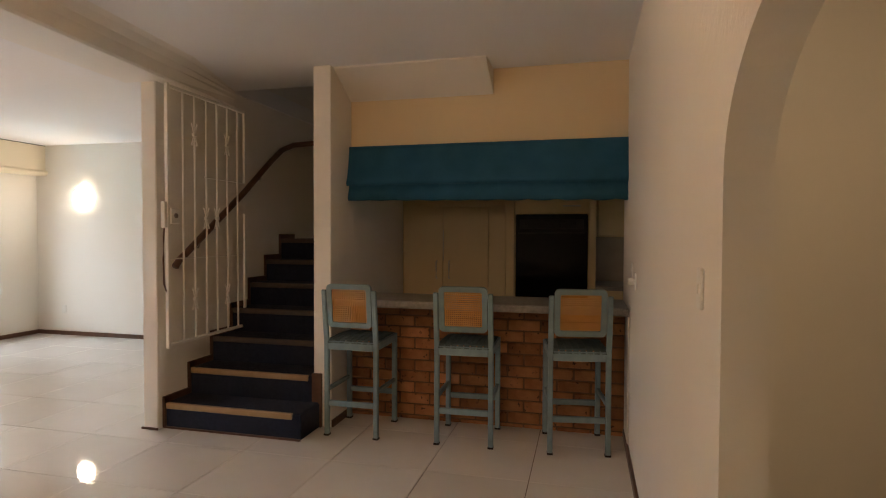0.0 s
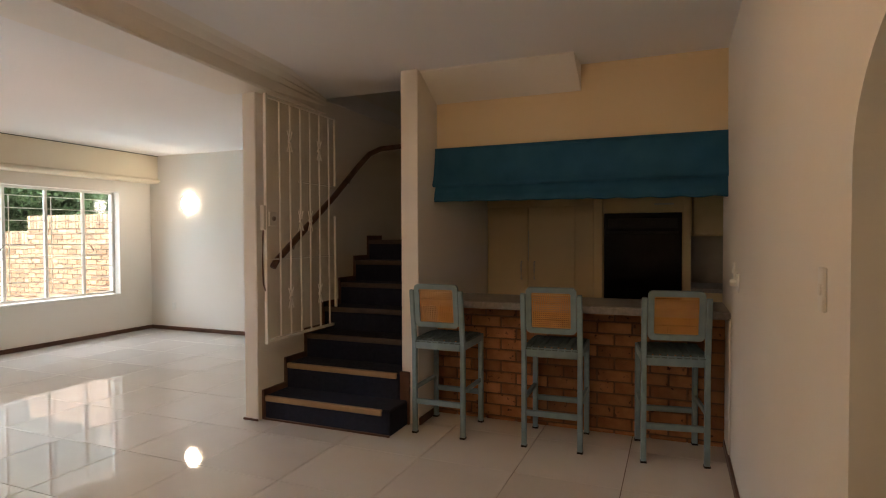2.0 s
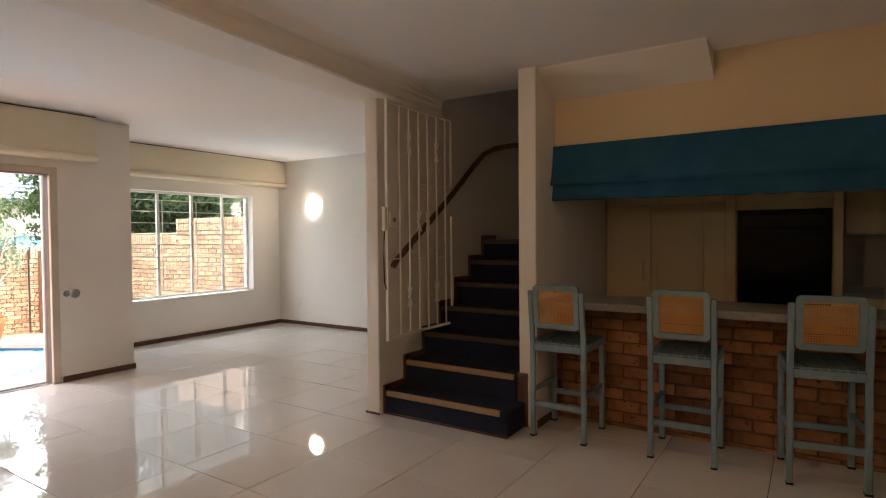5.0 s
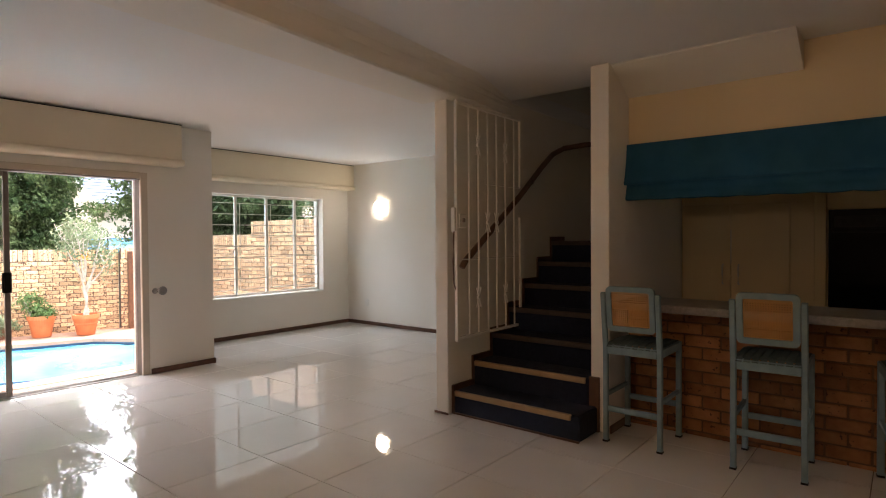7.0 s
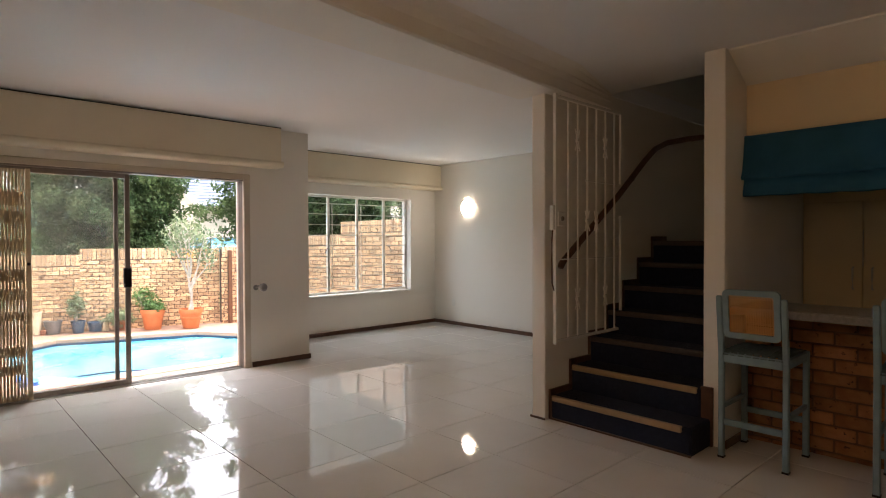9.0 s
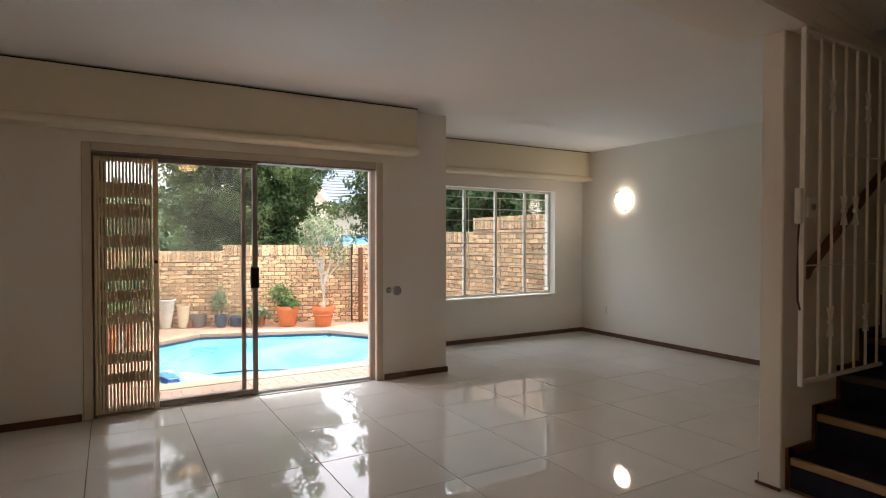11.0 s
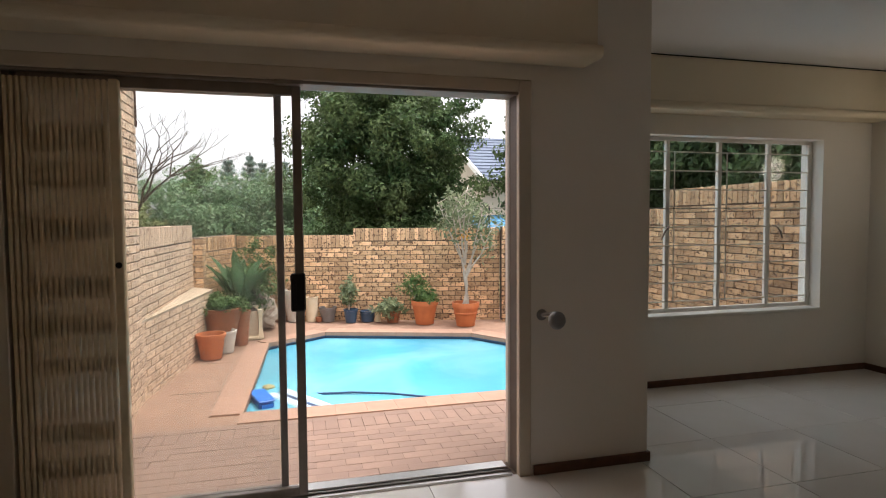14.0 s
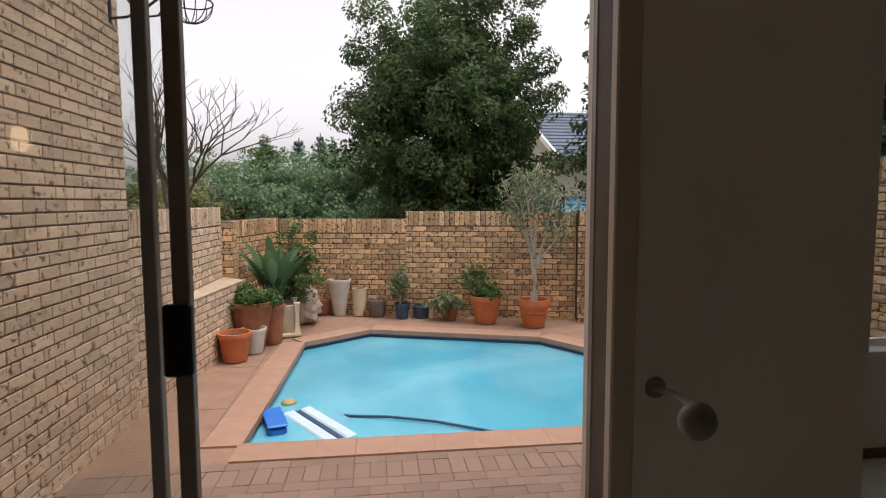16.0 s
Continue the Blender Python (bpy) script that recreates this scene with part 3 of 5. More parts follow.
def bar_stool(x, y, rz):
    """Origin at the middle of the four feet; the back is towards -y."""
    st = thing("bar_stool", x, y, 0, "teal-painted wooden bar stool with woven cane back", "bar stool", "bar stools at the counter", rz)
    w, d = 0.178, 0.19
    for sx in (-1, 1):
        leg = sweep([(-d - 0.017, 0.008), (-d + 0.017, 0.008), (-d + 0.017, 0.62), (-d - 0.032, 1.0), (-d - 0.045, 1.006), (-d - 0.06, 1.0), (-d - 0.017, 0.62)], "x", sx * w - 0.016, sx * w + 0.016)
        bmesh.ops.bevel(leg, geom=list(leg.edges), offset=0.005, segments=1, affect="EDGES")
        lg = part("rear_leg", leg, TEAL, st)
        part("foot_cap", boxes((sx * w - 0.018, -d - 0.019, 0, sx * w + 0.018, -d + 0.019, 0.012)), DARK, lg, "black rubber foot cap")
        lg = part("front_leg", boxes((sx * w - 0.017, d - 0.017, 0.008, sx * w + 0.017, d + 0.017, 0.655), bevel=0.005), TEAL, st)
        part("foot_cap", boxes((sx * w - 0.019, d - 0.019, 0, sx * w + 0.019, d + 0.019, 0.012)), DARK, lg, "black rubber foot cap")
        part("side_stretcher", boxes((sx * w - 0.011, -d + 0.017, 0.30, sx * w + 0.011, d - 0.017, 0.33), bevel=0.004), TEAL, st)
        part("side_rail", boxes((sx * w - 0.013, -d + 0.017, 0.598, sx * w + 0.013, d - 0.017, 0.652), bevel=0.004), TEAL, st)
    part("rear_stretcher", boxes((-w + 0.016, -d - 0.011, 0.205, w - 0.016, -d + 0.011, 0.243), bevel=0.004), TEAL, st)
    part("front_stretcher", boxes((-w + 0.016, d - 0.011, 0.205, w - 0.016, d + 0.011, 0.243), bevel=0.004), TEAL, st)
    part("rear_rail", boxes((-w + 0.016, -d - 0.016, 0.592, w - 0.016, -d + 0.013, 0.652), bevel=0.004), TEAL, st)
    part("front_rail", boxes((-w + 0.016, d - 0.013, 0.592, w - 0.016, d + 0.013, 0.652), bevel=0.004), TEAL, st)
    # webbing: straps both ways, over and under each other
    for k in range(8):
        s = -w + 0.03 + k * (2 * w - 0.06) / 7
        bm = bmesh.new()
        ring = []
        for n in range(17):
            t = n / 16
            yy = -d - 0.019 + t * (2 * d + 0.038)
            sag = 0.656 + 0.014 * math.sin(math.pi * t) + 0.004 * (1 if (n + k) % 2 else -1)
            if n in (0, 16):
                sag = 0.640
            ring.append([bm.verts.new((s - 0.0165, yy, sag)), bm.verts.new((s + 0.0165, yy, sag)), bm.verts.new((s + 0.0165, yy, sag + 0.004)), bm.verts.new((s - 0.0165, yy, sag + 0.004))])
        for p, q in zip(ring, ring[1:]):
            for m in range(4):
                bm.faces.new((p[m], p[(m + 1) % 4], q[(m + 1) % 4], q[m]))
        part("seat_strap", bm, STRAP, st)
    for k in range(8):
        s = -d + 0.03 + k * (2 * d - 0.06) / 7
        part("seat_cross_strap", boxes((-w - 0.004, s - 0.02, 0.657, w + 0.004, s + 0.02, 0.663), bevel=0.002), STRAP, st)
    # back: rounded frame leaning out, cane woven inside
    lean = Matrix.Translation((0, -d - 0.030, 0.897)) @ Matrix.Rotation(radians(6.5), 4, "X")
    bw, bh, t = 0.158, 0.148, 0.034

    def rounded(hw, hh, r, yy, bm):
        ring = []
        for cx, cz, a0 in ((hw - r, hh - r, 0), (-hw + r, hh - r, 90), (-hw + r, -hh + r, 180), (hw - r, -hh + r, 270)):
            for k in range(5):
                a = radians(a0 + 22.5 * k)
                ring.append(bm.verts.new((cx + r * math.cos(a), yy, cz + r * math.sin(a))))
        return ring

    bm = bmesh.new()
    o0, o1 = rounded(bw, bh, 0.03, -0.013, bm), rounded(bw, bh, 0.03, 0.013, bm)
    i0, i1 = rounded(bw - t, bh - t, 0.012, -0.013, bm), rounded(bw - t, bh - t, 0.012, 0.013, bm)
    for p, q in ((o0, o1), (o1, i1), (i1, i0), (i0, o0)):
        for k in range(20):
            bm.faces.new((p[k], p[(k + 1) % 20], q[(k + 1) % 20], q[k]))
    bmesh.ops.recalc_face_normals(bm, faces=list(bm.faces))
    bmesh.ops.transform(bm, matrix=lean, verts=list(bm.verts))
    bf = part("back_frame", bm, TEAL, st)
    strands = []
    nx, nz = 19, 17
    for k in range(nx):
        xx = -(bw - t) + (k + 0.5) * 2 * (bw - t) / nx
        strands.append((xx - 0.0029, -0.0025, -(bh - t) - 0.003, xx + 0.0029, -0.0005, bh - t + 0.003))
    for k in range(nz):
        zz = -(bh - t) + (k + 0.5) * 2 * (bh - t) / nz
        strands.append((-(bw - t) - 0.003, -0.0005, zz - 0.0029, bw - t + 0.003, 0.0015, zz + 0.0029))
    bm = boxes(*strands)
    bmesh.ops.transform(bm, matrix=lean, verts=list(bm.verts))
    tagged(part("cane_panel", bm, CANE, bf, "orange-brown woven cane"), kind="stuff")
    return st


first = bar_stool(-2.305, 4.05, 0.0)
copy_thing(first, pose(-1.54, 4.078, 0, 0, 0, 2.0))
copy_thing(first, pose(-0.832, 4.11, 0, 0, 0, 8.5))

# ---- counter, hatch blind, kitchen ----
CY0, CY1, CZ = 4.03, 4.56, 0.915
bm = boxes((-2.518, CY0, CZ - 0.05, XE - 0.002, CY1, CZ), bevel=0.008, segments=2)
tagged(new("counter_top", mesh_of(bm, "counter_top", STONE)), "grey speckled worktop on a brown brick bar", "worktop")

# thin panel added to give the darker wall strip here an edge
tagged(new("bar_end_panel", mesh_of(boxes((XE - 0.010, 4.035, 0.058, XE, 4.33, CZ - 0.052), bevel=0.003), "bar_end_panel", PLASTER)), "cream plastered end panel under the bar worktop", "end panel", kind="structure")
bl = thing("roman_blind", -1.515, 4.325, 2.012, "teal fabric roman blind drawn up over the serving hatch", "blind")
bm = bmesh.new()
cols, prof = 60, [(0.0, 0.025), (-0.006, 0.0), (-0.022, -0.10), (-0.042, -0.20), (-0.060, -0.240), (-0.068, -0.256), (-0.056, -0.270), (-0.008, -0.268), (-0.026, -0.32), (-0.038, -0.368), (-0.022, -0.378), (-0.006, -0.30)]
grid = []
for c in range(cols + 1):
    xx = -1.03 + 2.06 * c / cols
    sway = 0.006 * math.sin(c * 0.37) + 0.004 * math.sin(c * 1.1 + 1)
    hem = 0.009 * abs(math.sin(c * 0.55)) * (0.4 + c / cols) + 0.010 * (c / cols)
    grid.append([bm.verts.new((xx * (1 + 0.012 * (k / 11)), p[0] + sway * (k / 11), p[1] - (hem if k in (8, 9, 10) else 0))) for k, p in enumerate(prof)])
for p, q in zip(grid, grid[1:]):
    for k in range(len(prof) - 1):
        bm.faces.new((p[k], q[k], q[k + 1], p[k + 1]))
part("cloth", bm, BLIND, bl, smooth=True)
part("head_rail", boxes((-1.03, -0.006, 0.0, 1.03, 0.028, 0.028), bevel=0.004), BLIND, bl)

tall = thing("tall_cupboard", -2.0, KY, 0, "cream tall two-door kitchen cupboard with steel handles", "cupboard")
part("body", boxes((-0.51, 0.02, 0, 0.50, 0.6, 1.72), bevel=0.004), CUPBOARD, tall)
for x0, x1, hx in ((-0.508, -0.107, -0.165), (-0.099, 0.335, -0.04)):
    d = part("door", boxes((x0, -0.004, 0.1, x1, 0.02, 1.638), bevel=0.004), CUPBOARD, tall)
    part("handle", tube([(hx, -0.004, 0.955), (hx, -0.03, 0.965), (hx, -0.032, 1.04), (hx, -0.03, 1.115), (hx, -0.004, 1.125)], 0.007), CHROME, d, "steel bar handle")
# gleam at the door gap, put in as a thin steel strip
part("gleam_strip", boxes((-0.106, -0.009, 1.13, -0.100, 0.004, 1.42), bevel=0.002), CHROME, tall, "steel strip set in as the gleam between the doors")
part("top_panel", boxes((-0.51, 0.0, 1.648, 0.50, 0.02, 2.5)), CUPBOARD, tall)
part("filler", boxes((0.345, 0.0, 0, 0.50, 0.019, 1.64)), CUPBOARD, tall)

ov = thing("oven_housing", -1.06, KY, 0, "cream tall oven unit with a black built-in oven", "oven")
part("body", boxes((-0.435, 0.03, 0, 0.375, 0.6, 2.3)), CUPBOARD, ov)
part("side_panel", boxes((-0.435, -0.02, 0, -0.36, 0.03, 2.3)), CUPBOARD, ov)
part("side_panel", boxes((0.315, -0.02, 0, 0.375, 0.03, 2.3)), CUPBOARD, ov)
dr = part("upper_door", boxes((-0.355, 0.0, 1.57, 0.315, 0.03, 1.95), bevel=0.004), CUPBOARD, ov)
part("handle", boxes((0.08, -0.02, 1.635, 0.24, 0.0, 1.65), bevel=0.003), CHROME, dr, "slim steel handle")
o = part("oven_front", boxes((-0.345, -0.01, 0.62, 0.305, 0.03, 1.568), bevel=0.006), BLACK, ov, "black glass oven front")
part("control_panel", boxes((-0.31, -0.016, 1.43, 0.27, -0.008, 1.52), bevel=0.003), DARK, o)
for k in range(5):
    part("knob", boxes((-0.27 + k * 0.11, -0.03, 1.458, -0.235 + k * 0.11, -0.016, 1.493), bevel=0.005), DARK, o)
part("door_bar", boxes((-0.32, -0.03, 1.385, 0.28, -0.012, 1.405), bevel=0.004), DARK, o)
part("lower_door", boxes((-0.355, 0.0, 0.1, 0.315, 0.03, 0.6), bevel=0.004), CUPBOARD, ov)

wu = thing("wall_cupboard", 0.3, KY + 0.25, 1.36, "cream wall cupboard above a worktop", "cupboard")
part("body", boxes((-0.96, 0.02, 0, 0.8, 0.34, 0.72), bevel=0.004), CUPBOARD, wu)
part("door", boxes((-0.96, 0.0, 0.01, -0.3, 0.02, 0.71), bevel=0.004), CUPBOARD, wu)
part("door", boxes((-0.28, 0.0, 0.01, 0.79, 0.02, 0.71), bevel=0.004), CUPBOARD, wu)
bu = thing("base_cupboard", 0.3, KY, 0, "cream base cupboard with a grey worktop", "cupboard")
part("body", boxes((-0.98, 0.02, 0, 0.8, 0.6, 0.88)), CUPBOARD, bu)
part("worktop", boxes((-0.98, -0.02, 0.88, 0.85, 0.6, 0.92), bevel=0.005), STONE, bu, "grey worktop")
tagged(new("splashback", mesh_of(boxes((-0.68, KY + 0.585, 0.92, 1.19, KY + 0.598, 1.36)), "splashback", SPLASH)), "grey tiled splashback", "splashback", kind="structure")


def plate(name, x, y, z, w, h, axis, label, category, rockers=1):
    """A switch or socket plate on a wall whose face looks along axis."""
    rz = {"-x": 90, "+x": -90, "-y": 180, "+y": 0}[axis]
    p = thing(name, x, y, z, label, category, rz=rz)
    part("plate", boxes((-w / 2, 0, -h / 2, w / 2, 0.009, h / 2), bevel=0.003), WHITE, p)
    for k in range(rockers):
        c = (k - (rockers - 1) / 2) * 0.022
        part("rocker", boxes((c - 0.007, 0.008, -0.012, c + 0.007, 0.013, 0.012), bevel=0.002), WHITE, p)
    return p


plate("light_switch", XE, 1.78, 1.25, 0.05, 0.1, "-x", "white light switch on a cream wall", "light switch")
plate("light_switch", XE, 3.84, 1.17, 0.07, 0.1, "-x", "white light switch above the bar counter", "light switch", 2)
plug = plate("power_socket", XE, 3.62, 1.12, 0.09, 0.1, "-x", "white power socket with a plug above the bar counter", "power socket", 2)
part("plug", lathe([(0.0, 0.0), (0.02, 0.0), (0.02, 0.03), (0.012, 0.035)], 12), WHITE, plug).matrix_basis = pose(0.02, 0.009, 0, -90, 0, 0)
plate("power_socket", -7.633, YN, 0.35, 0.07, 0.11, "-y", "white power socket low on the end wall", "power socket", 1)

# ---- stair gate and handrail ----
gate = thing("security_gate", -3.56, 3.626, 0.597, "white steel barred security gate standing open across the stair wall", "gate")
GL, GH = 0.905, 1.805


def bar(p, q, r, name="bar", sides=6):
    return part(name, tube([p, q], r, sides), WHITE, gate)


part("stile", boxes((-0.013, -0.013, -0.012, 0.013, 0.013, GH + 0.008), bevel=0.003), WHITE, gate)
part("stile", boxes((-0.010, GL - 0.012, -0.01, 0.010, GL + 0.012, 0.946), bevel=0.003), WHITE, gate)
part("stile", boxes((-0.010, GL - 0.012, 1.205, 0.010, GL + 0.012, GH), bevel=0.003), WHITE, gate)
part("top_rail", boxes((-0.010, 0.013, GH - 0.022, 0.010, GL - 0.012, GH), bevel=0.003), WHITE, gate)
part("bottom_rail", boxes((-0.010, 0.013, 0, 0.010, GL - 0.012, 0.022), bevel=0.003), WHITE, gate)
bar((0, 0.02, 0.606), (0, GL * 0.95, 0.606), 0.005, "cross_bar")
bar((0, 0.39, 1.205), (0, GL, 1.205), 0.005, "cross_bar")
BARS_Y = (0.158, 0.283, 0.414, 0.541, 0.672, 0.808)
for yy in BARS_Y:
    bar((0, yy, 0.01), (0, yy, GH - 0.01), 0.0078)
for k, zz in ((1, 0.30), (4, 0.297), (1, 1.505), (4, 1.486), (2, 0.897), (3, 0.90)):
    yy = BARS_Y[k]
    for s in (-1, 1):
        part("scroll", tube([(0, yy + s * 0.030, zz - 0.078), (0, yy + s * 0.019, zz - 0.05), (0, yy + s * 0.010, zz - 0.02), (0, yy + s * 0.010, zz + 0.02), (0, yy + s * 0.019, zz + 0.05), (0, yy + s * 0.030, zz + 0.078)], 0.0058, 6), WHITE, gate)
    part("collar", boxes((-0.010, yy - 0.017, zz - 0.012, 0.010, yy + 0.017, zz + 0.012), bevel=0.003), WHITE, gate)
lock = part("lock_box", boxes((-0.016, 0.014, 0.85, 0.018, 0.098, 0.955), bevel=0.004), WHITE, gate)
part("lock_plate", boxes((-0.02, -0.045, 0.82, 0.012, -0.014, 1.0), bevel=0.004), WHITE, lock)
part("keyhole", lathe([(0.0, 0), (0.018, 0.0), (0.016, 0.008), (0.0, 0.009)], 14), BRONZE, lock, "dark keyhole").matrix_basis = pose(0.019, 0.058, 0.905, 0, 90, 0)
part("cord", tube([(-0.003, -0.026, 0.853), (-0.003, -0.038, 0.753), (-0.003, -0.042, 0.603), (-0.003, -0.036, 0.433), (-0.003, -0.014, 0.383), (-0.003, 0.004, 0.413), (-0.003, 0.006, 0.453)], 0.006, 6), WOOD, lock, "brown cord hanging from the gate lock")

rail = thing("handrail", -3.625, 3.95, 1.12, "dark-stained wooden stair handrail on the wall", "handrail")
path = [(0, -0.175, 0.02), (0, -0.14, 0.06), (0, 0.667, 0.607), (0, 1.10, 0.93), (0.01, 1.28, 1.06), (0.06, 1.42, 1.13), (0.20, 1.56, 1.165), (0.85, 1.70, 1.175)]
part("rail", tube(path, 0.026, 12), WOOD, rail, smooth=True)
for yy, zz in ((0.10, 0.21), (0.95, 0.81)):
    part("bracket", tube([(-0.038, yy, zz - 0.06), (-0.02, yy, zz - 0.06), (0, yy, zz - 0.01)], 0.007), BRONZE, rail)

# ---- pelmets ----


def pelmet(name, x, y0, y1, z0, z1, label):
    d = 0.16
    body = [(x, z0 + 0.06), (x + d, z0 + 0.06), (x + d, z1), (x, z1)]
    p = thing(name, x, y0, z0, label, "pelmet")
    o = part("board", sweep([(u - x, z - z0) for u, z in body], "y", 0, y1 - y0), PELMET, p)
    roll = [(0.0, 0.0)] + [(d + 0.004 + 0.036 * math.cos(radians(a)), 0.034 + 0.033 * math.sin(radians(a))) for a in range(-80, 91, 17)] + [(0.0, 0.062)]
    part("roll", sweep(roll, "y", 0, y1 - y0 + (0.012 if z0 < 2.15 else -0.001)), PELMET, p)
    # black strip drawn for the shaded gap between pelmet and ceiling
    part("track", boxes((0.0, 0.0, z1 - z0, d + 0.004, y1 - y0, z1 - z0 + 0.008)), DARK, p, "dark strip for the shaded gap under the ceiling")
    return p


pelmet("door_pelmet", XW, -0.9, 3.09, 2.13, 2.55, "cream cloth-covered pelmet over the sliding door")
pelmet("window_pelmet", XB, YP, YN - 0.002, 2.158, 2.556, "cream cloth-covered pelmet over the window")

# ---- sliding door ----
sd = tagged(new("door_1"), "bronze aluminium sliding glass door, half open", "sliding door", kind="structure")
FX = XW - 0.10


def dpart(name, b, mat=BRONZE, parent=None, label="", bevel=0.003):
    return part(name, boxes(b, bevel=bevel), mat, parent or sd, label)


dpart("frame_side", (FX - 0.06, DY0, 0.0, FX + 0.06, DY0 + 0.035, DZ))
dpart("frame_side", (FX - 0.06, DY1 - 0.012, 0.0, FX - 0.025, DY1, DZ))
part("jamb_lining", boxes((FX - 0.025, DY1 - 0.009, 0.0, XW - 0.03, DY1, DZ)), JAMB, sd, "cream jamb coloured dark brown for shade")
dpart("frame_head", (FX - 0.06, DY0 + 0.035, DZ - 0.02, FX + 0.06, DY1 - 0.012, DZ))
dpart("track", (FX - 0.09, DY0 + 0.035, -0.03, FX + 0.08, DY1 - 0.035, 0.012), CHROME, label="worn aluminium door track")
dpart("track_rib", (FX + 0.006, DY0 + 0.035, 0.012, FX + 0.012, DY1 - 0.035, 0.022), CHROME)
dpart("track_rib", (FX + 0.043, DY0 + 0.035, 0.012, FX + 0.049, DY1 - 0.035, 0.022), CHROME)


def panel(x, y0, y1, z0, z1, lead, handle):
    """A sliding panel; lead is the width of its leading stile."""
    p = dpart("panel_stile", (x - 0.017, y1 - lead, z0, x + 0.017, y1, z1))
    dpart("panel_stile", (x - 0.017, y0, z0, x + 0.017, y0 + 0.05, z1))
    dpart("panel_rail", (x - 0.017, y0 + 0.05, z0, x + 0.017, y1 - lead, z0 + 0.042))
    dpart("panel_rail", (x - 0.017, y0 + 0.05, z1 - 0.05, x + 0.017, y1 - lead, z1))
    g = part("pane", boxes((x - 0.003, y0 + 0.045, z0 + 0.04, x + 0.003, y1 - lead + 0.005, z1 - 0.045)), HAZED, sd, "slightly dusty glass pane with a sky haze added")
    g.visible_shadow = False
    if handle:
        h = dpart("handle", (x + 0.012, y1 - 0.062, 0.92, x + 0.040, y1 + 0.006, 1.10), DARK, p, "black door handle", 0.006)
        part("finger_pull", boxes((x + 0.040, y1 - 0.05, 0.95, x + 0.046, y1 - 0.036, 1.07), bevel=0.002), DARK, h)
    return p


panel(FX + 0.009, DY0 + 0.03, 1.578, 0.022, DZ - 0.021, 0.034, False)
panel(FX + 0.046, DY0 + 0.06, 1.668, 0.022, DZ - 0.021, 0.042, True)
# cream frame on the room side
for name, b in (("casing_side", (XW - 0.03, DY1 - 0.012, 0, XW + 0.012, DY1 + 0.055, DZ + 0.05)), ("casing_side", (XW - 0.03, DY0 - 0.05, 0, XW + 0.012, DY0 + 0.012, DZ + 0.05)),
                ("casing_head", (XW - 0.03, DY0 + 0.012, DZ - 0.012, XW + 0.012, DY1 - 0.012, DZ + 0.05))):
    part(name, boxes(b, bevel=0.005), CREAM, sd, "cream painted door casing")
dpart("latch_keep", (XW - 0.05, 1.55, DZ - 0.03, XW + 0.014, 1.68, DZ - 0.012), BRONZE)
dpart("head_track", (XW - 0.03, DY0 + 0.012, DZ - 0.026, XW + 0.004, DY1 - 0.012, DZ - 0.012), BRONZE, label="dark gate head track")

# folded trellis gate
tg = thing("trellis_gate", XW - 0.012, DY0 + 0.015, 0, "beige steel concertina security gate folded open beside the sliding door", "gate")
PITCH = 0.0229
for k in range(17):
    yy = 0.010 + k * PITCH
    part("upright", boxes((-0.02, yy, 0.03, 0.02, yy + 0.0155, DZ - 0.05), bevel=0.003), TRELLIS, tg)
# riveted cross links close the gaps in level bands; the gaps stand open between them
BANDS = [(0.03, 0.055), (0.245, 0.325), (0.395, 0.475), (0.695, 0.765), (0.866, 0.95), (1.02, 1.115), (1.272, 1.366), (1.498, 1.602), (1.645, 1.762), (1.914, 1.95)]
links = []
for k in range(16):
    y0 = 0.010 + k * PITCH + 0.0145
    drop = random.uniform(-0.006, 0.006)
    for a, b in ([(0.03, 1.95)] if k == 0 else BANDS):
        links.append((-0.004, y0, max(0.03, a + drop), 0.004, y0 + PITCH - 0.012, min(1.95, b + drop)))
tagged(part("lattice", boxes(*links), TRELLIS, tg), kind="stuff")
st = part("lead_stile", boxes((-0.02, 0.400, 0.02, 0.02, 0.437, DZ - 0.045), bevel=0.004), TRELLIS, tg)
part("lock", lathe([(0.0, 0), (0.014, 0.0), (0.012, 0.006), (0, 0.007)], 14), DARK, st).matrix_basis = pose(0.021, 0.418, 1.16, 0, 90, 0)

# door stop on the pier
ds = thing("door_holder", XW, 2.868, 0.848, "grey metal door holder with a round head on the pier", "door stop")
part("wall_plate", lathe([(0.0, 0), (0.030, 0.0), (0.026, 0.010), (0.014, 0.014), (0, 0.014)], 18), PEWTER, ds).matrix_basis = pose(0, 0, 0, 0, 90, 0)
part("rod", tube([(0.008, 0, 0.0), (0.15, -0.026, 0.030), (0.30, -0.053, 0.055)], 0.010, 10), PEWTER, ds)
part("head", lathe([(0.0, -0.02), (0.032, -0.02), (0.041, -0.008), (0.043, 0.008), (0.036, 0.022), (0.02, 0.03), (0, 0.031)], 28), PEWTER, ds, "round grey rubber-faced head", smooth=True).matrix_basis = pose(0.285, -0.053, 0.022, 0, 90, 0)

# ---- window ----
wi = tagged(new("window_1"), "white steel casement window with horizontal burglar bars", "window", kind="structure")
WX = XB - 0.13


def wpart(name, b, mat=WHITE, parent=None, bevel=0.002):
    return part(name, boxes(b, bevel=bevel), mat, parent or wi)


